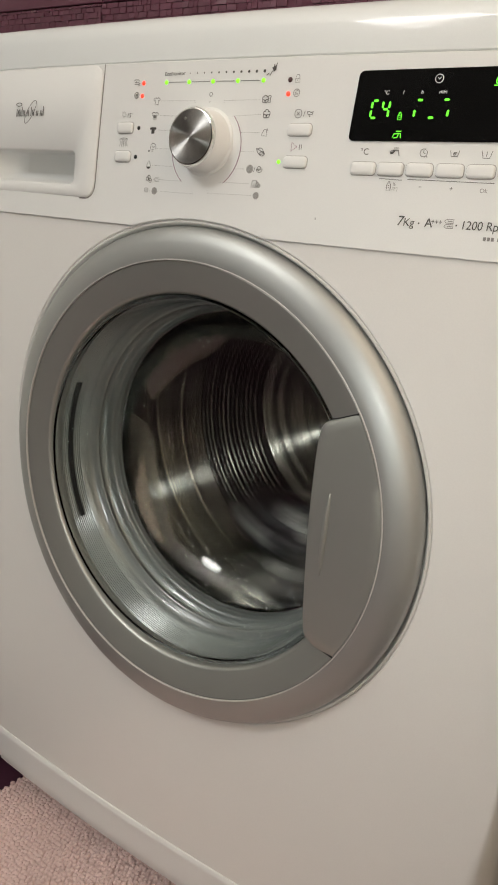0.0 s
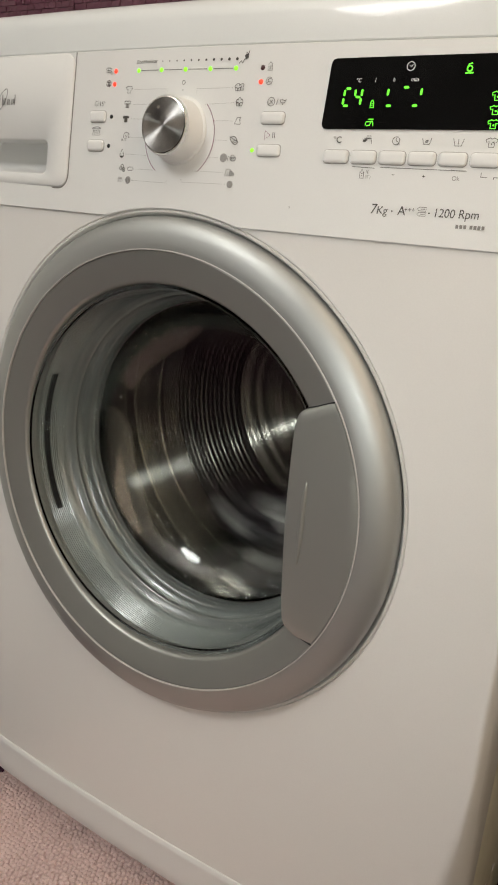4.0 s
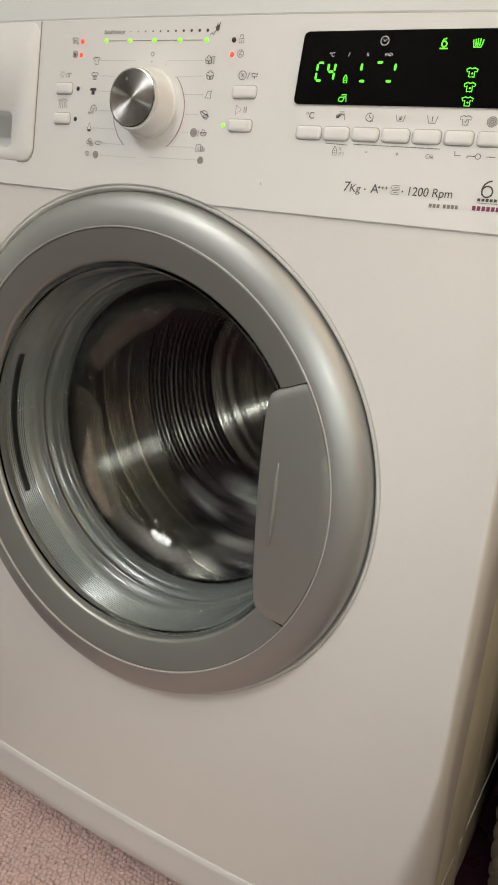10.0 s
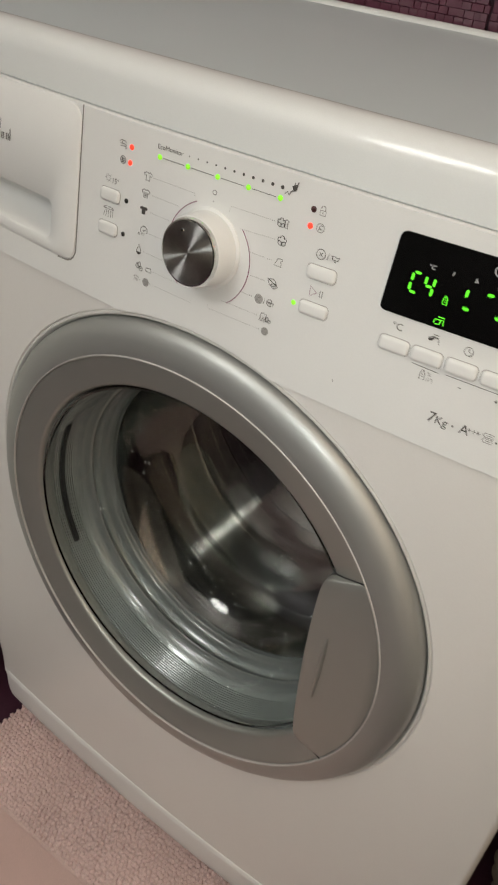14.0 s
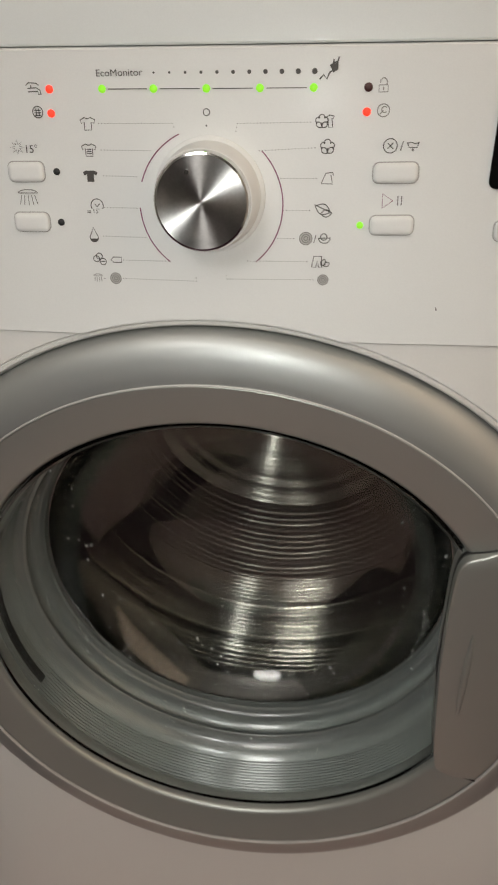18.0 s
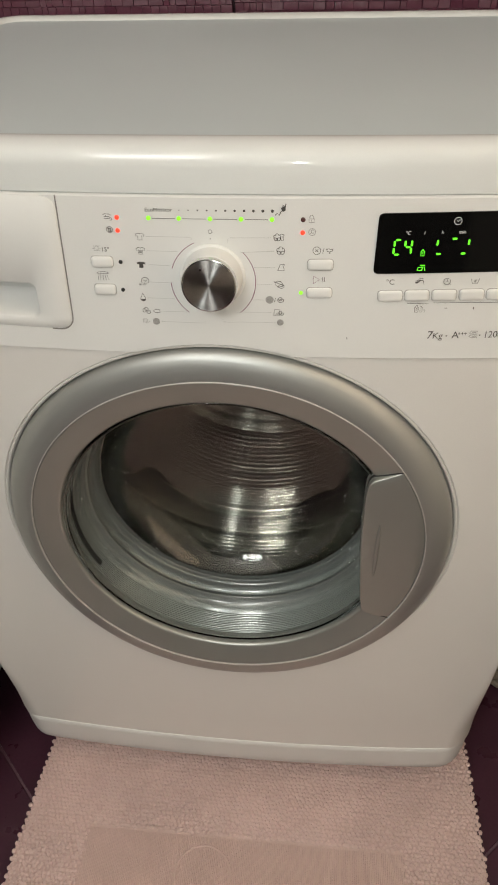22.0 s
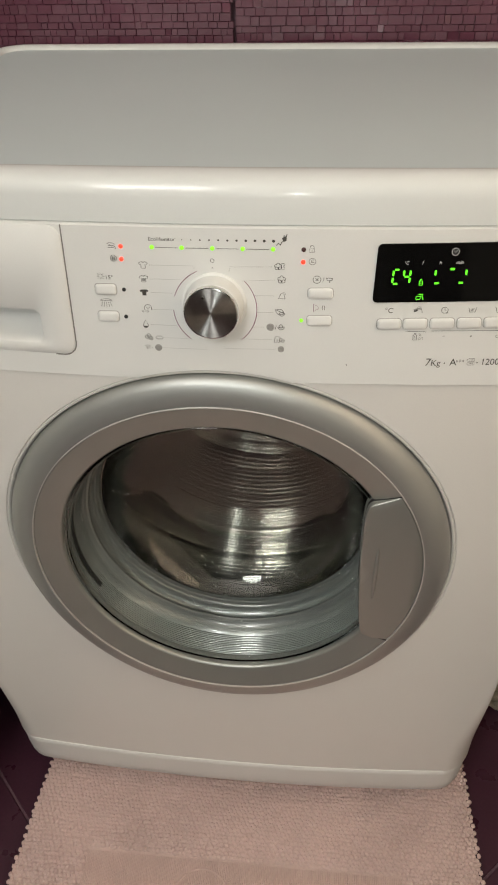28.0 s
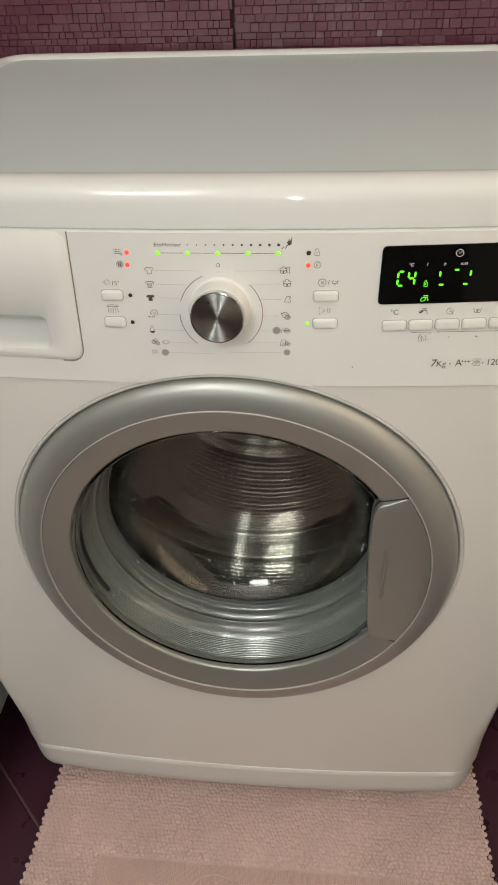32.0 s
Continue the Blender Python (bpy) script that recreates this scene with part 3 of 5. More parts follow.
def add_pad(bm, x0, x1, z0, z1, out0, out1, r, n=4, steps=None):
    """A raised pad with rounded corners on the panel, its face slightly pillowed."""
    def outline(inset):
        pts = []
        rr = max(r - inset, 0.0003)
        for cx, cz, a0 in ((x1 - r, z1 - r, 0), (x0 + r, z1 - r, 90), (x0 + r, z0 + r, 180), (x1 - r, z0 + r, 270)):
            for k in range(n + 1):
                a = radians(a0 + 90 * k / n)
                pts.append((cx + rr * math.cos(a), cz + rr * math.sin(a)))
        return pts
    rows = []
    h = out1 - out0
    for inset, out in steps or ((0, out0), (0.0, out0 + h * 0.7), (0.0006, out0 + h * 0.93), (0.0014, out1)):
        rows.append([bm.verts.new(spot(x, z, out)) for x, z in outline(inset)])
    m = len(rows[0])
    for a, b in zip(rows, rows[1:]):
        for k in range(m):
            bm.faces.new((a[k], a[(k + 1) % m], b[(k + 1) % m], b[k]))
    bm.faces.new(rows[-1])


def drawer_mesh():
    """A proud front with a pocket for the fingers."""
    bm = bmesh.new()

    def outline(x0, x1, z0, z1, r, n=5):
        pts = []
        for cx, cz, a0 in ((x1 - r, z1 - r, 0), (x0 + r, z1 - r, 90), (x0 + r, z0 + r, 180), (x1 - r, z0 + r, 270)):
            for k in range(n + 1):
                a = radians(a0 + 90 * k / n)
                pts.append((cx + r * math.cos(a), cz + r * math.sin(a)))
        return pts
    x0, x1, z0, z1 = -0.3010, -0.1078, 0.7158, 0.8236
    p0, p1, q0, q1 = POCKET
    rows = [(outline(x0, x1, z0, z1, 0.011), -0.001), (outline(x0, x1, z0, z1, 0.011), 0.0006), (outline(x0 + 0.0008, x1 - 0.0008, z0 + 0.0008, z1 - 0.0008, 0.0105), 0.0014),
            (outline(p0 - 0.0010, p1 + 0.0010, q0 - 0.001, q1 + 0.001, 0.006), 0.0014), (outline(p0, p1, q0, q1, 0.0055), 0.0004), (outline(p0 + 0.002, p1 - 0.001, q0 + 0.001, q1, 0.005), -0.010),
            (outline(p0 + 0.010, p1 - 0.001, q0 + 0.003, q1 - 0.0002, 0.004), -0.022), (outline(p0 + 0.018, p1 - 0.001, q0 + 0.009, q1 - 0.001, 0.003), -0.030)]
    rings = [[bm.verts.new(on_panel(x, z, out)) for x, z in pts] for pts, out in rows]
    for a, b in zip(rings, rings[1:]):
        for k in range(len(a)):
            j = (k + 1) % len(a)
            bm.faces.new((a[k], a[j], b[j], b[k]))
    bm.faces.new(rings[-1])
    return bm


drawer = part("detergent_drawer", drawer_mesh(), PLASTIC, machine, "white detergent drawer front with a finger pocket", sharp=50)


def badge():
    """Plain dark blocks and an oval stroke where the maker's badge is printed."""
    bm = bmesh.new()
    for k, h in enumerate((7, 6, 7, 6, 9, 6, 6, 0, 5, 6, 0, 9, 6, 6, 0, 5, 5, 0, 5, 5, 9)):
        if h:
            x = -0.2220 + 0.00195 * k
            add_poly(bm, ((x, 0.7868), (x + 0.0010, 0.7868), (x + 0.0013, 0.7868 + h * 0.00092), (x + 0.0003, 0.7868 + h * 0.00092)), 0.0017)
    add_ribbon(bm, [(-0.2010 + 0.0052 * math.cos(a) + 0.006 * math.sin(a), 0.7905 + 0.0098 * math.sin(a)) for a in [2 * math.pi * k / 30 for k in range(30)]], 0.0006, 0.0018, True)
    add_ribbon(bm, [(-0.2185 + 0.0042 * math.cos(a), 0.7972 + 0.0014 * math.sin(a)) for a in [2 * math.pi * k / 16 for k in range(16)]], 0.0007, 0.0018, True)
    return bm


# grey ribbon on the panel paints the shade of the drawer's gap
bm = bmesh.new()
seam = [(-0.1070, 0.8244)] + [(-0.1180 + 0.011 * math.cos(radians(a)), 0.7264 + 0.011 * math.sin(radians(a)) - 0.0004) for a in (0, -18, -36, -54, -72, -90)] + [(-0.301, 0.7150)]
add_ribbon(bm, seam, 0.0011, 0.0002, place=on_panel)
part("drawer_gap", bm, PALE_INK, machine, "thin grey strip painted as the shaded gap round the drawer", smooth=False)
part("badge", badge(), INK, drawer, "dark printed badge")

# ---- dial, buttons and lamps ----
CX, CZ = 0.0100, 0.7645


def tilted_lathe(profile, cx, cz, n=96):
    """A turned body standing square on the panel: (radius, height)."""
    bm = lathe([(r, -h) for r, h in profile], 0, 0, n)
    bmesh.ops.transform(bm, matrix=Matrix.Translation(spot(cx, cz)) @ Matrix.Rotation(-math.atan(LEAN), 4, "X"), verts=bm.verts)
    return bm


dial = part("programme_dial", tilted_lathe([(0.0258, -0.001), (0.0256, 0.0008), (0.0250, 0.0014), (0.0238, 0.0018), (0.0230, 0.006), (0.0224, 0.0155), (0.0218, 0.0168), (0.0205, 0.0172)], CX, CZ), PLASTIC, machine, "white programme dial with a brushed steel face")
part("dial_ring", tilted_lathe([(0.0216, 0.0160), (0.0215, 0.0188), (0.0208, 0.0203), (0.0199, 0.0206)], CX, CZ), CHROME, dial, "bright bevelled ring")
face = part("dial_face", lathe([(0.0200, 0), (0.009, 0), (0, 0)], 0, 0, 96), BRUSHED, dial, "circularly brushed steel face")
face.matrix_local = Matrix.Translation(spot(CX, CZ)) @ Matrix.Rotation(-math.atan(LEAN), 4, "X") @ Matrix.Translation((0, -0.0204, 0))
part("dial_mark", tilted_lathe([(0.0011, 0.0203), (0.0010, 0.0209), (0, 0.0209)], CX - 0.0058, CZ + 0.0128, 20), CHROME, dial, "small bright dimple")


def button(x0, x1, z0, z1):
    bm = bmesh.new()
    add_pad(bm, x0, x1, z0, z1, -0.0005, 0.0024, 0.0026, 5, ((0, -0.0005), (0, 0.0012), (0.0004, 0.0018), (0.0012, 0.0022), (0.0030, 0.0024)))
    b = part("button", bm, PLASTIC, panel, "white rounded push button", sharp=60)
    # a flat grey pad paints the shade in the button's gap
    bm = bmesh.new()
    add_pad(bm, x0 - 0.0005, x1 + 0.0005, z0 - 0.0005, z1 + 0.0005, -0.001, 0.0002, 0.003, 5, ((0, -0.001), (0, 0.00025)))
    part("button_gap", bm, GAP_SHADE, panel, "flat grey pad painted as the shade round a button", smooth=False)
    return b


for x0, x1, z0, z1 in ((-0.0852, -0.0678, 0.7712, 0.7798), (-0.0854, -0.0680, 0.7484, 0.7569), (0.0833, 0.1027, 0.7694, 0.7778), (0.0828, 0.1021, 0.7469, 0.7551)):
    button(x0, x1, z0, z1)
for x0 in (0.1377, 0.1581, 0.1789, 0.1999, 0.2207, 0.2417, 0.2629):
    button(x0, x0 + 0.0187, 0.7436, 0.7522)


def lamp_dot(name, x, z, r, mat, label):
    part(name, tilted_lathe([(r * 1.05, -0.0004), (r, 0.0004), (r * 0.7, 0.0008), (0, 0.0010)], x, z, 20), mat, panel, label)


for x in (-0.0364, -0.0132, 0.0103, 0.0336, 0.0566):
    lamp_dot("led", x, level(x, 0.8086), 0.00165, GREEN_LED, "lit green indicator")
lamp_dot("led", 0.0783, 0.7510, 0.0015, GREEN_LED, "lit green indicator")
for x, z in ((-0.0608, level(-0.0608, 0.8086)), (-0.0612, 0.8003), (0.0794, 0.7986)):
    lamp_dot("led", x, z, 0.0017, RED_LED, "lit red indicator")
for x, z in ((-0.0617, 0.7754), (-0.0623, 0.7525)):
    lamp_dot("led", x, z, 0.0016, BLACK, "unlit dark indicator")
lamp_dot("led", 0.0797, level(0.0797, 0.8086), 0.0018, DIM_LED, "unlit dark red indicator")

# ---- print on the panel ----
PRINT = 0.0004


def symbol(strokes=(), fills=(), at=(0, 0), size=0.001, width=0.00042, mat=None, discs=(), name="programme_symbol", out=PRINT):
    bm = bmesh.new()
    for pts in strokes:
        closed = len(pts) > 2 and pts[0] == pts[-1]
        pts = pts[:-1] if closed else pts
        add_ribbon(bm, [(at[0] + x * size, at[1] + z * size) for x, z in pts], width, out, closed)
    for pts in fills:
        add_poly(bm, [(at[0] + x * size, at[1] + z * size) for x, z in pts], out)
    for x, z, r in discs:
        add_disc(bm, at[0] + x * size, at[1] + z * size, r * size, out)
    return part(name, bm, mat or INK, panel, smooth=False)


def circle(cx, cz, r, n=24, a0=0, a1=360, rz=None):
    rz = r if rz is None else rz
    pts = [(cx + r * math.cos(radians(a0 + (a1 - a0) * k / n)), cz + rz * math.sin(radians(a0 + (a1 - a0) * k / n))) for k in range(n + 1)]
    if abs(a1 - a0) >= 360:
        pts[-1] = pts[0]
    return pts


def words(text, x, z, height, mat=None, shear=0.0, squeeze=1.0, right=False, name="lettering", out=PRINT, parent=None):
    cu = bpy.data.curves.new("lettering", "FONT")
    cu.body, cu.size, cu.shear = text, height / 0.70, shear
    ob = bpy.data.objects.new("lettering_source", cu)
    scene.collection.objects.link(ob)
    bpy.context.view_layer.update()
    me = bpy.data.meshes.new_from_object(ob.evaluated_get(bpy.context.evaluated_depsgraph_get()))
    bpy.data.objects.remove(ob)
    shift = x - (max(v.co.x for v in me.vertices) * squeeze if right else 0)
    for v in me.vertices:
        v.co = spot(shift + v.co.x * squeeze, z + v.co.y, out)
    me.name = name
    me.materials.append(mat or INK)
    o = new(name, me)
    o.parent = parent or panel
    return o


def dots(points, pitch=0.0014, r=0.00027):
    bm = bmesh.new()
    for (x0, z0), (x1, z1) in zip(points, points[1:]):
        n = max(1, int(math.hypot(x1 - x0, z1 - z0) / pitch))
        for k in range(n):
            add_disc(bm, x0 + (x1 - x0) * k / n, z0 + (z1 - z0) * k / n, r, PRINT, 6)
    part("dotted_line", bm, PALE_INK, panel, smooth=False)


words("EcoMonitor", -0.0388, level(-0.0250, 0.8138), 0.0028, squeeze=1.10)
for k in range(11):
    symbol(discs=((0, 0, 1),), at=(-0.0126 + 0.00696 * k, level(-0.0126 + 0.00696 * k, 0.8150)), size=0.00045 + 0.000075 * k, name="scale_dot")
for x0, x1 in ((-0.0335, -0.0160), (-0.0103, 0.0075), (0.0131, 0.0307), (0.0365, 0.0538)):
    symbol(strokes=([(x0, level(x0, 0.8086)), (x1, level(x1, 0.8086))],), size=1, width=0.00035, name="printed_line")
PLUG = ([(-6, -4), (-4, -2), (-2.5, -4), (-1, -1), (0, -0.5)], [(-1, 2), (3, 4)], [(1, 5), (0.6, 2.5)], [(3.5, 6), (2.6, 3)])
symbol(PLUG, ([(-0.8, 1.8), (3.2, 3.6), (3, 0.2), (0.6, -1.2)],), at=(0.0642, 0.8152), size=0.00085, width=0.0006)
symbol(([(-5, 3), (-3, 4.5), (2, 4.2), (4, 2.8)], [(-1.5, 3), (-1.5, 1.5)], [(-4, 1.2), (2, 1.4), (4.5, 0), (5, -2.6), (3.2, -2.6), (3, -0.8), (-4, -0.9)]), at=(-0.0682, 0.8100), size=0.00068)
symbol((circle(0, 0, 3.2), [(-2, 1), (2, 1)], [(-2, -0.4), (2, -0.4)], [(-2, -1.8), (2, -1.8)], [(-1, 2), (-1, -2.2)], [(0.8, 2), (0.8, -2.2)]), at=(-0.0674, 0.8010), size=0.00075)
star = []
for k in range(17):
    r = 4.6 if k % 2 == 0 else 1.8
    star.append((r * math.cos(k * math.pi / 8), 0.95 * r * math.sin(k * math.pi / 8)))
star[-1] = star[0]
symbol((star,), at=(-0.0795, 0.7862), size=0.00072, width=0.0003)
words("15\u00b0", -0.0762, 0.7838, 0.0034)
symbol((circle(0, 0, 5, 14, 180, 0, 1.6), [(-5, 0), (5, 0)], [(-3.4, -1), (-4.6, -5.4)], [(-1.8, -1), (-2.4, -5.8)], [(0, -1), (0, -6)], [(1.8, -1), (2.4, -5.8)], [(3.4, -1), (4.6, -5.4)]), at=(-0.0772, 0.7660), size=0.00095, width=0.0003)
symbol((circle(0, 0, 1.4),), at=(0.0100, 0.7998), size=0.001, width=0.0004)
symbol(discs=((0, 0, 1),), at=(0.0098, 0.7943), size=0.0004, name="scale_dot")
for a0, a1 in ((113, 162), (182, 232), (-52, 44)):
    symbol((circle(0.0103, 0.7605, 0.0332, 24, a0, a1),), size=1, width=0.0005, mat=PURPLE_INK, name="printed_arc")
SHIRT = [(-2, -3), (-2, 1), (-3.6, 0.4), (-4.2, 2.2), (-1.6, 3.4), (-0.6, 2.8), (0.6, 2.8), (1.6, 3.4), (4.2, 2.2), (3.6, 0.4), (2, 1), (2, -3), (-2, -3)]
symbol((SHIRT,), at=(-0.0444, 0.7957), size=0.00082)
symbol((SHIRT, [(-1.4, -0.5), (1.4, -0.5)], [(-1.4, -1.6), (1.4, -1.6)], [(-1.4, 0.6), (1.4, 0.6)]), at=(-0.0450, 0.7846), size=0.00082)
symbol((), ([(-2, -3), (2, -3), (2, 3), (-2, 3)], [(-2, 1), (-3.6, 0.4), (-4.2, 2.2), (-2, 3.2)], [(2, 1), (2, 3.2), (4.2, 2.2), (3.6, 0.4)]), at=(-0.0455, 0.7734), size=0.00082)
symbol((circle(0.6, 0.8, 3.3, 18, -30, 210), [(-0.6, 1.6), (0.5, 0.2), (2.2, 1.8)], [(-5, -2), (-3, -2)], [(-5, -2.8), (-3, -2.8)]), at=(-0.0442, 0.7596), size=0.0009)
words("15'", -0.0462, 0.7568, 0.0021, out=PRINT + 0.0001)
DROP = [(0, 4)] + circle(0, -1.4, 2.3, 16, 40, -220) + [(0, 4)]
symbol((DROP,), ([(-2.1, -1.9), (-1.4, -3.2), (0, -3.8), (1.4, -3.2), (2.1, -1.9)],), at=(-0.0466, 0.7467), size=0.00088)
FLOWER = (circle(-1.9, 0.3, 1.9, 12), circle(0, 1.9, 1.9, 12), circle(1.9, 0.3, 1.9, 12))
symbol((*FLOWER[:2], circle(2.2, -1.4, 2.0, 14), [(0.9, -1.4), (3.5, -1.4)]), at=(-0.0450, 0.7352), size=0.00078)
symbol(([(-3.2, 0), (-1.6, 1.5), (3, 1.5), (3, -1.5), (-1.6, -1.5), (-3.2, 0)],), at=(-0.0366, 0.7350), size=0.00085)
SHOWER = (circle(0, 1, 2.6, 10, 180, 0, 1.2), [(-2.6, 1), (2.6, 1)], [(-1.8, 0.2), (-2.2, -2)], [(-0.6, 0.2), (-0.8, -2.2)], [(0.6, 0.2), (0.8, -2.2)], [(1.8, 0.2), (2.2, -2)])
symbol((*SHOWER, [(3.4, -0.4), (4.4, -0.4)]), at=(-0.0466, 0.7262), size=0.00085, width=0.0003, mat=PALE_INK)


def leaf(cx, cz, length, turn):
    """A pointed leaf outline."""
    c, s = math.cos(radians(turn)), math.sin(radians(turn))
    side = [(length * k / 8, 0.32 * length * math.sin(math.pi * k / 8)) for k in range(9)]
    pts = side + [(x, -y) for x, y in reversed(side[:-1])]
    return [(cx + x * c - y * s, cz + x * s + y * c) for x, y in pts]


BOLL = (circle(-1.9, 0.9, 1.5, 12, 250, 60), circle(0, 2.2, 1.6, 12, 200, -20), circle(1.9, 0.9, 1.5, 12, 120, -70), leaf(-0.2, -2.8, 4.0, 135), leaf(0.2, -2.8, 4.0, 45), [(0, -0.2), (0, -2.8)])


def spiral(at, size):
    symbol(discs=((0, 0, 2.5),), at=at, size=size, mat=LIGHT_INK, out=PRINT - 0.0001)
    symbol((circle(0, 0, 2.4), circle(0, 0, 1.55, 18), circle(0, 0, 0.75, 12)), at=at, size=size, width=0.0004, mat=PALE_INK)


spiral((-0.0377, 0.7260), 0.0011)
symbol((*BOLL, [(3.6, -2.8), (3.2, 1.0), (2.6, 2.6), (4.2, 3.4), (6.4, 2.8), (6.2, 1.6), (5.4, 1.8), (5.8, -2.8), (3.6, -2.8)]), at=(0.0604, 0.7950), size=0.00080)
symbol(BOLL, at=(0.0630, 0.7846), size=0.00088)
symbol(([(-3.4, -2.6), (-1, 2.6), (2.6, 3), (3, 1.6), (1.6, 1.8), (2.6, -2.8), (-3.4, -2.6)],), at=(0.0634, 0.7716), size=0.00085)
symbol((leaf(-4.2, 2.4, 8.6, -22), leaf(-1.4, -1.6, 6.0, 4), [(-4.6, 3.2), (3.4, -0.6)]), at=(0.0617, 0.7576), size=0.00085)
spiral((0.0540, 0.7452), 0.0012)
words("/", 0.0574, 0.7432, 0.0036)
symbol((circle(0, 0.2, 3.4, 16, 180, 360, 2.8), [(-3.8, 0.4), (3.8, 0.6)], circle(-0.4, 1.2, 2.0, 10)), at=(0.0625, 0.7450), size=0.00075)
symbol(([(-4, -3), (-2.8, 3), (1.4, 3), (1.6, -3), (-0.2, -3), (-0.8, 0.6), (-1.8, -3), (-4, -3)], leaf(1.4, -2.4, 4.2, 65), leaf(2.6, -2.4, 3.6, 30)), at=(0.0602, 0.7345), size=0.00085)
spiral((0.0622, 0.7260), 0.0010)
for pts in ([(-0.0392, 0.7959), (-0.0056, 0.7955), (-0.0042, 0.7925)], [(-0.0392, 0.7847), (-0.0150, 0.7842)], [(-0.0392, 0.7736), (-0.0222, 0.7730)], [(-0.0400, 0.7594), (-0.0232, 0.7591)],
            [(-0.0420, 0.7462), (-0.0200, 0.7456)], [(-0.0330, 0.7349), (-0.0095, 0.7345)], [(-0.0340, 0.7260), (0.0020, 0.7250), (0.0020, 0.7280)],
            [(0.0228, 0.7918), (0.0236, 0.7950), (0.0570, 0.7950)], [(0.0330, 0.7836), (0.0590, 0.7846)], [(0.0412, 0.7718), (0.0598, 0.7716)], [(0.0436, 0.7578), (0.0570, 0.7578)],
            [(0.0396, 0.7452), (0.0500, 0.7452)], [(0.0270, 0.7348), (0.0560, 0.7346)], [(0.0165, 0.7280), (0.0170, 0.7262), (0.0590, 0.7260)]):
    dots(pts)
symbol(([(-2.2, -2.6), (2.2, -2.6), (2.2, 0.6), (-2.2, 0.6), (-2.2, -2.6)], circle(0, 1.6, 1.7, 12, 180, -20, 2.2), [(0, -1.8), (0, -0.2)]), at=(0.0860, 0.8085), size=0.00085, mat=PALE_INK)
symbol((circle(0, 0, 3), circle(0.5, 0.4, 1.4, 12, 40, 320), [(-1.6, -1.6), (0, 0)]), at=(0.0864, 0.7991), size=0.00085, mat=PALE_INK)
symbol((circle(0, 0, 3.2), [(-1.3, -1.3), (1.3, 1.3)], [(-1.3, 1.3), (1.3, -1.3)]), at=(0.0901, 0.7848), size=0.00092)
words("/", 0.0942, 0.7827, 0.0040)
symbol(([(-3, 1.6), (-2, -1), (2, -1), (3, 1.6)], [(-3, 1.0), (-1, 1.6), (1, 0.8), (3, 1.4)], [(0, -1.4), (0, -2.8)]), ([(-0.8, -2), (0.8, -2), (0, -3)],), at=(0.0998, 0.7848), size=0.00085)
symbol(([(-1.8, -2.6), (-1.8, 2.6), (2, 0), (-1.8, -2.6)],), at=(0.0900, 0.7617), size=0.0012, mat=PURPLE_INK)
symbol(([(-0.7, -2), (-0.7, 2)], [(0.9, -2), (0.9, 2)]), at=(0.0953, 0.7617), size=0.0010)

# ---- display ----


def window_mesh():
    bm = bmesh.new()
    x0, x1, z0, z1, r = 0.1330, 0.2810, 0.7662, 0.8124, 0.0036
    stops = [0, 0.0003, 0.0009, 0.0018, 0.0036] + [0.0036 + (x1 - x0 - 0.0072) * k / 24 for k in range(1, 24)]
    stops += [x1 - x0 - v for v in (0.0036, 0.0018, 0.0009, 0.0003, 0)]
    top, low, tb, lb = [], [], [], []
    for d in stops:
        e = min(d, x1 - x0 - d, r)
        cut = r - math.sqrt(max(0.0, r * r - (r - e) ** 2))
        for row, z, out in ((top, z1 - cut, 0.0010), (low, z0 + cut, 0.0010), (tb, z1 - cut, -0.0004), (lb, z0 + cut, -0.0004)):
            row.append(bm.verts.new(spot(x0 + d + 0.050 * (z - z0), z, out)))
    for k in range(len(stops) - 1):
        bm.faces.new((low[k], low[k + 1], top[k + 1], top[k]))
        bm.faces.new((top[k], top[k + 1], tb[k + 1], tb[k]))
        bm.faces.new((lb[k], lb[k + 1], low[k + 1], low[k]))
    bm.faces.new((lb[0], low[0], top[0], tb[0]))
    bm.faces.new((lb[-1], low[-1], top[-1], tb[-1]))
    return bm


window = part("display_window", window_mesh(), SCREEN, panel, "black glossy display window", sharp=20)
GLOW = 0.0012
DIGIT_SEGMENTS = {"a": ((-0.8, 2), (0.8, 2)), "b": ((1, 1.8), (1, 0.2)), "c": ((1, -0.2), (1, -1.8)), "d": ((-0.8, -2), (0.8, -2)), "e": ((-1, -0.2), (-1, -1.8)), "f": ((-1, 1.8), (-1, 0.2)), "g": ((-0.8, 0), (0.8, 0))}


flipping = []


def digit(x, z, lit, flips=False):
    for key in lit:
        (xa, za), (xb, zb) = DIGIT_SEGMENTS[key]
        bm = bmesh.new()
        sx, sz = 0.0024, 0.0028
        p, q = Vector((xa * sx + za * sz * 0.08, za * sz)), Vector((xb * sx + zb * sz * 0.08, zb * sz))
        t = (q - p).normalized()
        o = Vector((-t.y, t.x)) * 0.00078
        add_poly(bm, [(x + v.x, z + v.y) for v in (p, p + t * 0.0006 + o, q - t * 0.0006 + o, q, q - t * 0.0006 - o, p + t * 0.0006 - o)], GLOW)
        seg = part("lit_segment", bm, DIGIT, panel, smooth=False)
        if flips:
            # it jumps to the mirrored place in the other half of the figure
            flipping.append((seg, -2 * (za + zb) / 2 * sz))


digit(0.1500, 0.7870, "adef")
digit(0.1580, 0.7870, "bcfg")
digit(0.1815, 0.7870, "ae", True)
digit(0.1912, 0.7870, "d", True)
digit(0.1998, 0.7870, "ac", True)
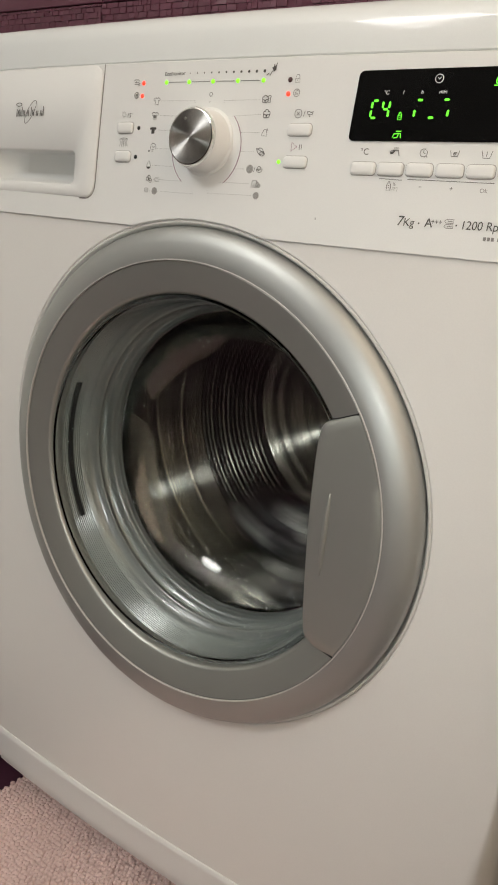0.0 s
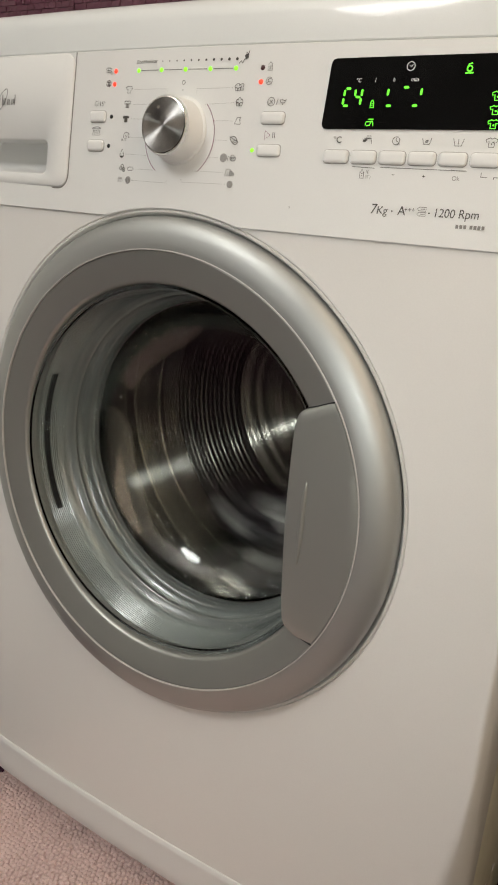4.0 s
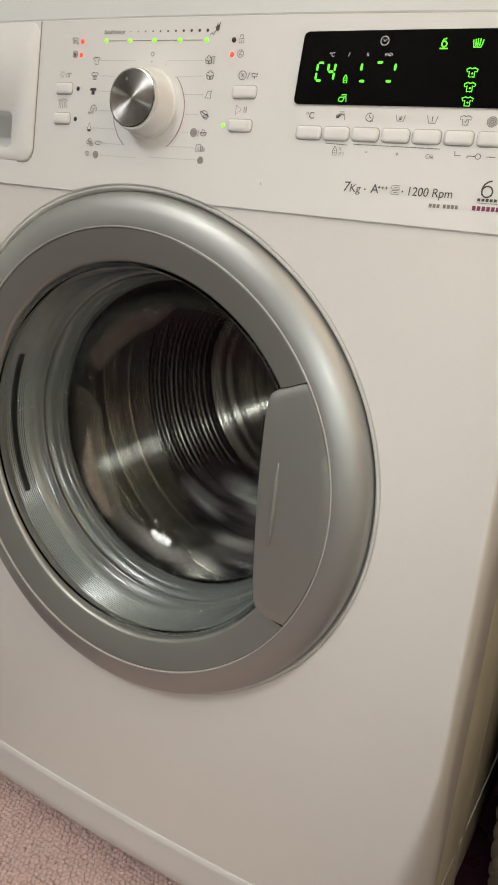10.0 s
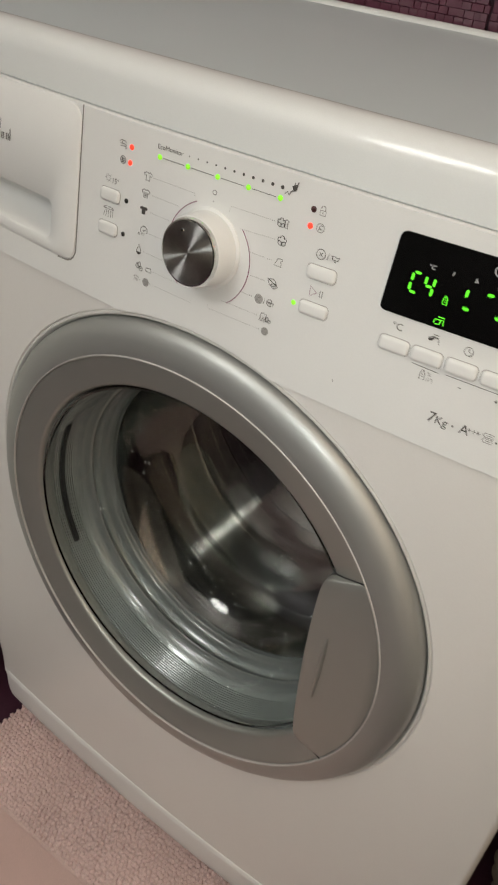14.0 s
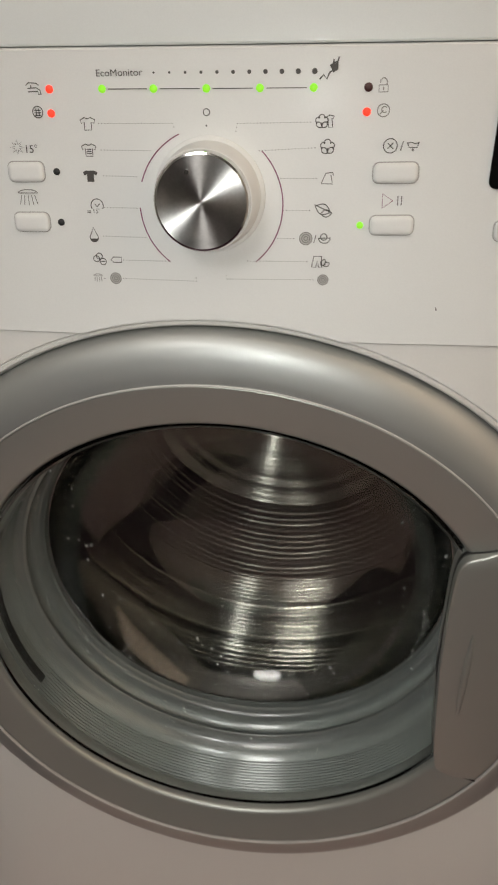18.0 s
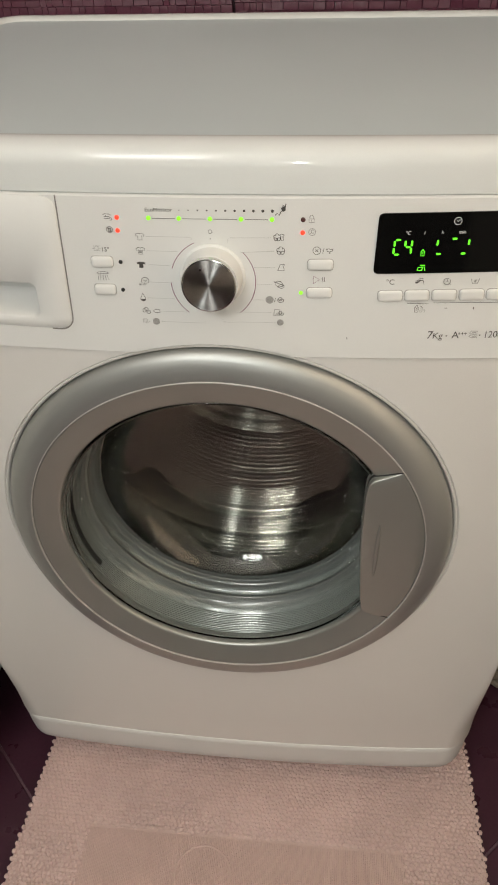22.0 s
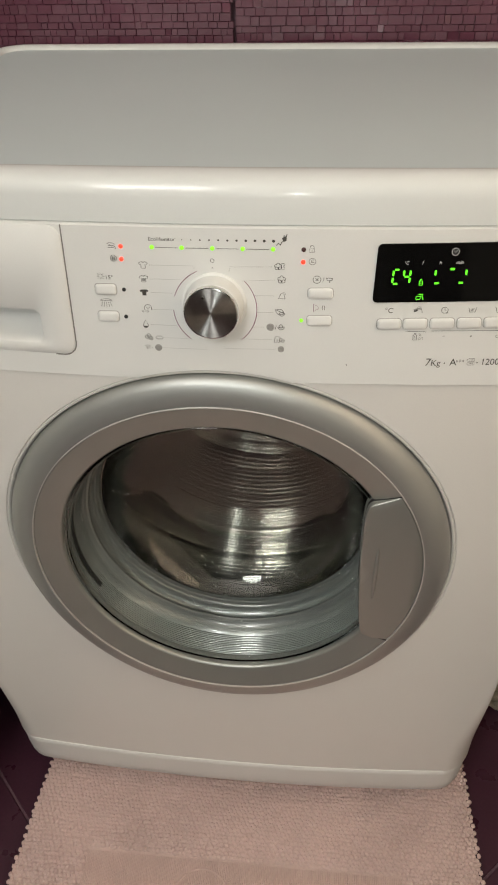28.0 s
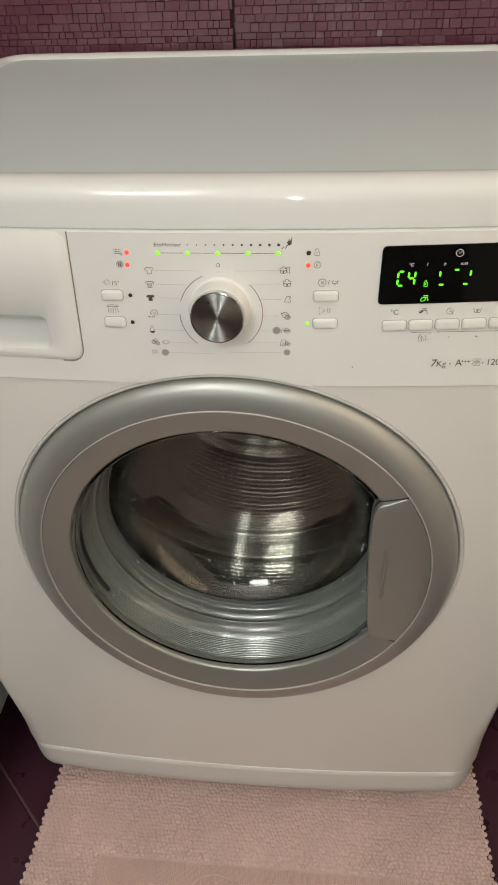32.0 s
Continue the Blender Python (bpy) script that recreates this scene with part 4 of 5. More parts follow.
symbol((circle(0, 0, 2.6), [(-1, 0.8), (0, -0.4), (1.4, 1)]), at=(0.1929, 0.8059), size=0.00105, mat=WHITE_PRINT, out=GLOW, name="display_symbol")
for text, x in (("\u00b0C", 0.1550), ("l", 0.1688), ("h", 0.1815), ("min", 0.1940)):
    words(text, x, 0.7965, 0.0026, WHITE_PRINT, 0.2, out=GLOW)
BOTTLE = ([(-1.4, -2.6), (1.4, -2.6), (1.4, 1.2), (0.6, 2), (0.6, 3), (-0.6, 3), (-0.6, 2), (-1.4, 1.2), (-1.4, -2.6)], [(-0.5, 0.6), (0.5, 0.6)], [(-0.5, -0.8), (0.5, -0.8)])
symbol(BOTTLE, at=(0.1690, 0.7823), size=0.00085, mat=DIGIT, out=GLOW, name="display_symbol", width=0.0005)
TAP = ([(-3, -1.6), (-2.4, 0.8), (2.6, 1.2), (3, -2)], [(-1, 2.6), (3, 2.6)], [(-2.2, -2), (0.4, -1.6), (1.2, 0.6)])
symbol(TAP, at=(0.1688, 0.7702), size=0.00095, mat=DIGIT, out=GLOW, name="display_symbol", width=0.0006)
symbol((circle(0, -0.6, 1.5, 16), [(-1.5, -0.6), (-0.8, 1.8), (1.2, 2.4)], [(-2.4, -3), (2.4, -3)]), at=(0.2324, 0.8042), size=0.0011, mat=DIGIT, out=GLOW, name="display_symbol", width=0.0008)
symbol(([(-2.6, 1.6), (-2, -2), (1.8, -2), (2.8, 1.6)], [(-1.4, 2), (-1.0, -1.4)], [(-0.2, 2.2), (-0.1, -1.4)], [(1.2, 2.2), (0.9, -1.4)]), at=(0.2537, 0.8040), size=0.0012, mat=DIGIT, out=GLOW, name="display_symbol", width=0.0007)
for z in (0.7868, 0.7782, 0.7697):
    symbol((SHIRT,), at=(0.2528, z), size=0.00085, mat=DIGIT, out=GLOW, name="display_symbol", width=0.0006, discs=((0.3, -0.6, 0.7),))
words("\u00b0C", 0.1432, 0.7572, 0.0042)
symbol(([(-4, 0.4), (-1, 2), (3, 1.8), (4, -2.4)], [(-1, 3.4), (3, 3.4)], [(-1.2, 1.4), (2.6, 1.2)]), ([(-4, -0.2), (-1, 1.2), (0.4, 0.6), (-1.6, -1.2), (-3.4, -1.4)],), at=(0.1688, 0.7590), size=0.00085)
symbol((circle(0, 0, 3, 20, 60, 400), [(0, 2), (0, 0), (1.4, -0.6)], [(1.4, -3.4), (2.2, -1.4), (3.2, -3.4)]), at=(0.1895, 0.7590), size=0.00085)
symbol(([(-3.6, 2.4), (-2.4, -2), (2.4, -2), (3.6, 2.4)], [(-1.4, 0), (1.4, 0.2)], [(-1, 0.9), (1.8, 1.1)], [(-1, -0.9), (1, -0.8)]), at=(0.2108, 0.7588), size=0.00085)
symbol(([(-4, 2.8), (-2.4, -2.4), (2.4, -2.4), (4, 2.8)], [(0, 2.4), (0, -1.4)]), at=(0.2321, 0.7585), size=0.00088)
symbol((SHIRT,), at=(0.2535, 0.7586), size=0.0009, discs=((0, -0.8, 0.5), (0.9, 0.4, 0.5)))
spiral((0.2702, 0.7583), 0.0013)
for x0, x1 in ((0.1604, 0.1768), (0.1809, 0.2401)):
    symbol(([(x0, 0.7416), (x1, 0.7409)],), size=1, width=0.00035, name="printed_line")
symbol(BOTTLE, at=(0.1680, 0.7366), size=0.0010)
words("%", 0.1708, 0.7372, 0.0022, PALE_INK)
words("(3\u00b0)", 0.1705, 0.7342, 0.0020, PALE_INK)
symbol(([(-1.4, 0), (1.4, 0)],), at=(0.1906, 0.7370), size=0.0007)
symbol(([(-1.4, 0), (1.4, 0)], [(0, -1.4), (0, 1.4)]), at=(0.2121, 0.7366), size=0.0007)
words("Ok", 0.2312, 0.7347, 0.0028, PALE_INK)
symbol(([(0.2500, 0.7402), (0.2500, 0.7374), (0.2540, 0.7374)], [(0.2580, 0.7374), (0.2632, 0.7374)], circle(0.2650, 0.7374, 0.0017, 14), [(0.2705, 0.7374), (0.2760, 0.7374)], [(0.2582, 0.7374), (0.2582, 0.7362)]), size=1, width=0.0004, name="printed_line")
words("7", 0.1775, 0.7110, 0.0066, shear=0.15)
words("Kg", 0.1822, 0.7110, 0.0052, shear=0.1)
symbol(discs=((0, 0, 1),), at=(0.1935, 0.7132), size=0.0006, name="scale_dot")
words("A", 0.1975, 0.7110, 0.0060)
words("+++", 0.2020, 0.7130, 0.0036, squeeze=0.85)
symbol(([(-3, 1.4), (-1.8, 0.4), (2.6, 0.4), (2.6, 2.6), (-1.8, 2.6), (-3, 1.4)], [(-3, -1.6), (-1.8, -2.6), (2.6, -2.6), (2.6, -0.4), (-1.8, -0.4), (-3, -1.6)], [(-1, 1.5), (2, 1.5)], [(-1, -1.5), (2, -1.5)]), at=(0.2145, 0.7140), size=0.0011, mat=PALE_INK)
symbol(discs=((0, 0, 1),), at=(0.2196, 0.7132), size=0.0006, name="scale_dot")
words("1200 Rpm", 0.2222, 0.7110, 0.0056, shear=0.08, squeeze=0.93)
symbol(fills=[[(0.2386 + 0.0026 * k, 0.7045), (0.2386 + 0.0026 * k + 0.0019, 0.7045), (0.2386 + 0.0026 * k + 0.0019, 0.7069), (0.2386 + 0.0026 * k, 0.7069)] for k in (0, 1, 2, 3.6, 4.6, 5.6, 6.6)], size=1, mat=PALE_INK, name="model_mark")
symbol((circle(0, -1.2, 2.6, 24), circle(2.2, -1.0, 4.9, 16, 175, 95)), at=(0.2745, 0.7180), size=0.0013, width=0.0010, name="emblem")
symbol(fills=[[(0.2692 + 0.0026 * k, 0.7104), (0.2692 + 0.0026 * k + 0.0019, 0.7104), (0.2692 + 0.0026 * k + 0.0019, 0.7122), (0.2692 + 0.0026 * k, 0.7122)] for k in range(6)], size=1, name="emblem_bar")
symbol(([(0.2690, 0.7094), (0.2850, 0.7092)],), size=1, width=0.0003, name="printed_line")
symbol(fills=[[(0.2668 + 0.0030 * k, 0.7046), (0.2668 + 0.0030 * k + 0.0022, 0.7046), (0.2668 + 0.0030 * k + 0.0022, 0.7074), (0.2668 + 0.0030 * k, 0.7074)] for k in range(6)], size=1, mat=PURPLE_INK, name="emblem_bar")
symbol(([(0.1150, 0.7128), (0.1152, 0.7112)],), size=1, width=0.0005, name="scratch")


# ---- porthole door ----
door = part("door", bowed(lathe([(0.2170, 0.009), (0.2202, 0.004), (0.2216, -0.001), (0.2222, -0.0050), (0.2217, -0.0086), (0.2196, -0.0120), (0.2150, -0.0150), (0.2090, -0.0170), (0.2020, -0.0181), (0.1974, -0.0184), (0.1962, -0.0183)], DX, DZ, 180)), SILVER, machine, "satin silver outer ring of the porthole door")
part("door_chrome_line", bowed(lathe([(0.1962, -0.0180), (0.1960, -0.0190), (0.1953, -0.0190), (0.1951, -0.0172)], DX, DZ, 160)), LINE, door, "thin bright line round the ring")
part("inner_ring", bowed(lathe([(0.1951, -0.0168), (0.1940, -0.0174), (0.1712, -0.0118), (0.1694, -0.0108), (0.1682, -0.0090), (0.1677, -0.0065), (0.1679, 0.002), (0.1700, 0.0052)], DX, DZ, 160)), HANDLE, door, "flat silver inner ring of the door")
surround = lathe([(0.2182, 0.012), (0.2221, 0.0065), (0.2231, 0.0030), (0.2238, 0.0012), (0.2248, 0.0002), (0.2262, 0.0002), (0.2271, 0.0014), (0.2275, 0.0040), (0.2276, 0.0090)], DX, DZ, 160)
for v in surround.verts:
    v.co.y += face_y(v.co.x, v.co.z)
part("door_surround", surround, SURROUND, machine, "pale grey moulding behind the door")
inner = [(0.1668, -0.0050), (0.1652, -0.0062)]
outer = [(0.1668, -0.0050)]
ROWS = 140
for k in range(ROWS):
    f = (k / (ROWS - 1)) ** 1.25
    y = -0.0050 + 0.1190 * math.sin(f * math.pi / 2)
    r = 0.1635 * math.cos(f * math.pi / 2) ** 0.34 if k < ROWS - 1 else 0.0
    inner.append((r, y))
    if k > 8:
        outer.append((0.0 if k == ROWS - 1 else r + 0.0045 * min(1.0, r / 0.12), y + 0.005 * (1 - r / 0.16)))
outer = outer[:0:-1] + outer[:1]
bowl = part("porthole_glass", lathe(inner + outer, DX, DZ, 132), GLASS, machine, "clear bowl-shaped porthole glass with a green tint")


bowl.visible_shadow = False


def droplets():
    rng = random.Random(11)
    bm = bmesh.new()
    for _ in range(190):
        a = rng.uniform(0, 360) if rng.random() < 0.4 else rng.gauss(262, 38)
        k = rng.randrange(38, 115)
        r, y = inner[k]
        size = rng.choice((0.0004, 0.0005, 0.0006, 0.0007, 0.0009, 0.0011))
        c = Vector((DX + (r - size * 0.3) * math.cos(radians(a)), y - 0.0002, DZ + (r - size * 0.3) * math.sin(radians(a))))
        bmesh.ops.create_icosphere(bm, subdivisions=2, radius=size, matrix=Matrix.LocRotScale(c, None, (1, 0.7, 1.25)))
    return bm


drops = tagged(part("condensation", droplets(), WATER, bowl, "scattered water drops on the glass"), kind="stuff")
drops.visible_shadow = False
gasket_profile = [(0.2013, 0.009)]
for k in range(221):
    # stepped hoops on the outer flank, each with a long back and a steep front, tilted to glint at the camera
    y = 0.0050 + 0.0264 * k / 220
    hoop = (k / 20) % 1.0
    f = hoop / 0.45
    step = (0.72 + 0.28 * f) * f if f < 1 else (1 - hoop) / 0.55
    gasket_profile.append((0.1706 - 0.052 * (y - 0.005) - 0.00090 * step, y))
gasket_profile += [(1.027 * r, y) for r, y in smooth_curve([(0.1642, 0.0320), (0.1612, 0.0360), (0.1580, 0.042), (0.1545, 0.046), (0.1520, 0.0485), (0.1560, 0.0515), (0.1590, 0.055), (0.1560, 0.060), (0.1500, 0.0645), (0.1478, 0.069), (0.1470, 0.072), (0.150, 0.078), (0.17, 0.082), (0.25, 0.083)], 6)]
part("door_gasket", lathe(gasket_profile, DX, DZ, 128), RUBBER, machine, "grey folded rubber door gasket")
part("hinge_slot", lathe([(0.1700, 0.0150), (0.1683, 0.0158), (0.1676, 0.0212), (0.1696, 0.0222)], DX, DZ, 40, 158, 208), BLACK, machine, "dark slot beside the hinge")


def handle_outline():
    inner_edge = smooth_curve([(0.1560, 0.5725), (0.1470, 0.5685), (0.1432, 0.5600), (0.1418, 0.5430), (0.1412, 0.5120), (0.1412, 0.4830), (0.1425, 0.4500), (0.1442, 0.4200), (0.1458, 0.4010), (0.1490, 0.3880), (0.1600, 0.3810)], 5)
    rim_edge = [(DX + 0.1946 * math.cos(radians(a)), DZ + 0.1946 * math.sin(radians(a))) for a in [-30.5 + 62.2 * k / 24 for k in range(25)]]
    return inner_edge + rim_edge


def handle_mesh():
    outline = handle_outline()
    cx, cz = sum(p[0] for p in outline) / len(outline), sum(p[1] for p in outline) / len(outline)
    bm = bmesh.new()
    rows = []
    for shrink, y in ((0.0, -0.001), (0.0, -0.0168), (0.0003, -0.0174), (0.0012, -0.0181), (0.010, -0.0185)):
        row = []
        for x, z in outline:
            d = Vector((x - cx, z - cz))
            d -= d.normalized() * shrink
            row.append(bm.verts.new((cx + d.x, y, cz + d.y)))
        rows.append(row)
    for a, b in zip(rows, rows[1:]):
        for k in range(len(a)):
            j = (k + 1) % len(a)
            bm.faces.new((a[k], a[j], b[j], b[k]))
    mid = bm.verts.new((cx, -0.0187, cz))
    for k in range(len(rows[-1])):
        bm.faces.new((rows[-1][k], rows[-1][(k + 1) % len(rows[-1])], mid))
    bm.faces.new(rows[0])
    return bowed(bm)


part("door_handle", handle_mesh(), HANDLE, door, "smooth silver door handle plate", sharp=40)


def handle_shade_mesh():
    """A dark strip that paints the shaded seam between the plate and the ring."""
    outline = handle_outline()
    outline = outline[-1:] + outline[:-24]
    cx, cz = sum(p[0] for p in outline) / len(outline), sum(p[1] for p in outline) / len(outline)
    bm = bmesh.new()
    rows = []
    for grow, lift in ((-0.0008, 0.0006), (0.0011, 0.0006), (0.0012, -0.002)):
        row = []
        for x, z in outline:
            d = Vector((x - cx, z - cz))
            d += d.normalized() * grow
            r = math.hypot(cx + d.x - DX, cz + d.y - DZ)
            row.append(bm.verts.new((cx + d.x, -0.0118 - 0.2456 * max(-0.003, r - 0.1712) - lift, cz + d.y)))
        rows.append(row)
    for a, b in zip(rows, rows[1:]):
        for k in range(len(a) - 1):
            bm.faces.new((a[k], a[k + 1], b[k + 1], b[k]))
    return bowed(bm)


part("handle_gap", handle_shade_mesh(), DARK_RUBBER, door, "dark strip painted as the shaded seam round the handle plate")
bm = bmesh.new()
bmesh.ops.create_icosphere(bm, subdivisions=3, radius=1)
bmesh.ops.transform(bm, matrix=Matrix.Translation((0.1567, -0.0160, 0.4795)) @ Matrix.Rotation(radians(1.2), 4, "Y") @ Matrix.Diagonal((0.0022, 0.0030, 0.036, 1)), verts=bm.verts)
part("grip_ridge", bm, HANDLE, machine, "raised ridge on the handle").parent = door

# ---- drum ----
drum = new("drum")
drum.parent, drum.location = machine, (DX, 0, DZ)
drum["label"] = "stainless steel drum spinning behind the glass"
wall_profile = [(0.1515, 0.079), (0.1500, 0.083), (0.154, 0.087), (0.170, 0.090), (0.235, 0.096), (0.240, 0.105)]
wall_profile += [(0.2394 - (0.0003 + 0.0010 * min(1.0, max(0.0, (k - 105) / 60))) * math.sin(2 * math.pi * k / 10), 0.105 + 0.235 * k / 360) for k in range(1, 361)] + [(0.236, 0.345)]
part("drum_lip", lathe([(0.1508 - 0.0012 * math.cos(math.pi * k / 5), 0.0765 - 0.0012 * math.sin(math.pi * k / 5)) for k in range(10)], 0, 0, 96, closed=True), CHROME, drum, "bright rolled edge of the drum mouth")
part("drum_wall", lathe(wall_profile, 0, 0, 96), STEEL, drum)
back_profile = []
for k in range(361):
    # a dished middle, then a flat rim with pressed rings
    r = 0.236 * (1 - k / 360)
    depth = 0.336 + 0.52 * max(0.0, 0.140 - max(r, 0.02 + 0.5 * r))
    pressed = max(0.0, min(1.0, (r - 0.138) / 0.01))
    ripple = 0.00006 * math.sin(r * 2 * math.pi / 0.0052) + 0.0007 * pressed * math.sin(r * 2 * math.pi / 0.0070)
    back_profile.append((r if k < 360 else 0.0, depth + ripple))
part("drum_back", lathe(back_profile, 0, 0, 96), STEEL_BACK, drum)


def laundry(seed, radius, deep, middle, size):
    """A crumpled wet clump pressed to the drum wall."""
    bm = bmesh.new()
    bmesh.ops.create_icosphere(bm, subdivisions=4, radius=1.0)
    for v in bm.verts:
        n = noise.noise(v.co * 2.2 + Vector((seed, 0, 0))) * 0.35 + noise.noise(v.co * 5.5 + Vector((0, seed, 0))) * 0.16
        v.co *= 1 + n
    a = radians(middle)
    bmesh.ops.transform(bm, matrix=Matrix.Translation((radius * math.cos(a), deep, radius * math.sin(a))) @ Matrix.Rotation(-a, 4, "Y") @ Matrix.Diagonal((*size, 1)), verts=bm.verts)
    return bm


part("laundry", laundry(3, 0.195, 0.25, 100, (0.034, 0.075, 0.090)), DARK_CLOTH, drum, "dark wet laundry pressed to the drum")
part("laundry", laundry(8, 0.195, 0.25, 150, (0.032, 0.075, 0.060)), DARK_CLOTH, drum, "dark wet laundry pressed to the drum")
part("laundry", laundry(14, 0.150, 0.28, 80, (0.040, 0.050, 0.075)), DARK_CLOTH, drum, "dark wet laundry pressed to the drum")
for seed, r, y, a, size in ((21, 0.150, 0.235, 62, 0.013), (22, 0.118, 0.255, 78, 0.016), (23, 0.125, 0.240, 98, 0.014), (24, 0.160, 0.225, 112, 0.012), (25, 0.105, 0.265, 116, 0.012), (26, 0.172, 0.220, 88, 0.011)):
    part("pale_laundry", laundry(seed, r, y, a, (size * 0.8, size * 0.9, size * 1.1)), PALE_CLOTH, drum, "small pale wet garment in the dark laundry")
for a in (90, 210, 330):
    bm = bmesh.new()
    prof = [(-0.045, 0.236), (-0.03, 0.215), (-0.012, 0.188), (0.0, 0.182), (0.012, 0.188), (0.03, 0.215), (0.045, 0.236)]
    rows = [[bm.verts.new((x, y, z)) for x, z in prof] for y in (0.11, 0.15, 0.29, 0.335)]
    for ra, rb in zip(rows, rows[1:]):
        for k in range(len(prof) - 1):
            bm.faces.new((ra[k], ra[k + 1], rb[k + 1], rb[k]))
    bm.faces.new(rows[0])
    bmesh.ops.rotate(bm, verts=bm.verts, cent=(0, 0, 0), matrix=Matrix.Rotation(radians(a - 90), 3, "Y"))
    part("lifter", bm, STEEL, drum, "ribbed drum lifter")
part("tub", lathe([(0.25, 0.083), (0.262, 0.10), (0.262, 0.40), (0.2, 0.42), (0, 0.42)], DX, DZ, 64), DARK_RUBBER, machine, "dark outer tub")


# ---- bath mat ----
def mat_edge(y):
    return -0.2640 + 0.036 * y, 0.3045 - 0.05 * y


def build_mat():
    rug = thing("bath_mat", "pink cotton bath mat with a bobbled border, tucked under the machine", "bath mat", at=(0, 0, 0))
    bm = bmesh.new()
    ys = [0.13 - 0.02 * k for k in range(33)]
    top, low = [], []
    for y in ys:
        a, b = mat_edge(y)
        xs = [a + (b - a) * k / 30 for k in range(31)]
        top.append([bm.verts.new((x, y, 0.0081 + 0.0006 * noise.noise(Vector((x * 7, y * 7, 0))))) for x in xs])
        low.append([bm.verts.new((x, y, 0.0006)) for x in (xs[0], xs[-1])])
    for r, (p, q) in enumerate(zip(top, top[1:])):
        for k in range(30):
            bm.faces.new((p[k], p[k + 1], q[k + 1], q[k]))
        bm.faces.new((low[r][0], p[0], q[0], low[r + 1][0]))
        bm.faces.new((p[30], low[r][1], low[r + 1][1], q[30]))
    part("woven_base", bm, WEAVE, rug)
    rng = random.Random(21)
    ico = bmesh.new()
    bmesh.ops.create_icosphere(ico, subdivisions=2, radius=1.0)
    base = [v.co.copy() for v in ico.verts]
    faces = [[v.index for v in f.verts] for f in ico.faces]
    ico.free()
    verts, polys = [], []
    pitch = 0.0053
    row = 0
    y = 0.128
    while y > -0.505:
        a, b = mat_edge(y)
        n = int((b - a) / pitch)
        for k in range(n + 1):
            x = a + (b - a) * (k + (0.5 if row % 2 else 0.0)) / n
            if -0.182 < x < 0.213 and -0.452 < y < -0.072 or x > b + 0.003:
                continue
            sx, sz = rng.uniform(0.0025, 0.0034), rng.uniform(0.0018, 0.0032)
            jx, jy = rng.gauss(0, 0.0005) + 0.003 * noise.noise(Vector((x * 25, y * 25, 5))), rng.gauss(0, 0.0008)
            o = len(verts)
            lean = rng.uniform(-0.25, 0.25)
            for v in base:
                verts.append((x + jx + v.x * sx + v.z * lean * sz, y + jy + v.y * 0.0031, 0.0086 + v.z * sz))
            polys.extend([[i + o for i in fc] for fc in faces])
        y -= 0.0050
        row += 1
    me = bpy.data.meshes.new("bobble_border")
    me.from_pydata(verts, [], polys)
    me.polygons.foreach_set("use_smooth", [True] * len(me.polygons))
    me.materials.append(COTTON)
    ob = new("bobble_border", me)
    ob.parent = rug
    tagged(ob, "raised bobbles of looped cotton", kind="stuff")
    # flat field of fine cords and pressed rings
    bm = bmesh.new()
    x = -0.1825
    while x < 0.2125:
        prev = None
        for k in range(21):
            yy = -0.0735 - 0.0186 * k
            z = 0.0098 + 0.0005 * noise.noise(Vector((x * 9, yy * 9, 3)))
            wob = 0.0003 * noise.noise(Vector((x * 300, yy * 60, 0)))
            line = [bm.verts.new((x + wob, yy, z - 0.0006)), bm.verts.new((x + 0.0011 + wob, yy, z + 0.0006)), bm.verts.new((x + 0.0022 + wob, yy, z - 0.0006))]
            if prev:
                bm.faces.new((prev[0], prev[1], line[1], line[0]))
                bm.faces.new((prev[1], prev[2], line[2], line[1]))
            prev = line
        x += 0.0022
    tagged(part("flat_field", bm, WEAVE, rug, "flat corded middle of the mat"), kind="stuff")
    for cx, cy, r in ((-0.030, -0.118, 0.034), (0.075, -0.165, 0.034), (-0.125, -0.175, 0.034)):
        bm = bmesh.new()
        n = 48
        rows = []
        for k in range(n):
            a = 2 * math.pi * k / n
            rows.append([bm.verts.new((cx + (r + o) * math.cos(a), cy + (r + o) * math.sin(a), z)) for o, z in ((-0.0018, 0.0090), (-0.0006, 0.0110), (0.0006, 0.0110), (0.0018, 0.0090))])
        for k in range(n):
            p, q = rows[k], rows[(k + 1) % n]
            for j in range(3):
                bm.faces.new((p[j], p[j + 1], q[j + 1], q[j]))
        part("woven_ring", bm, WEAVE, rug, "raised ring woven into the mat")
    return rug


build_mat()


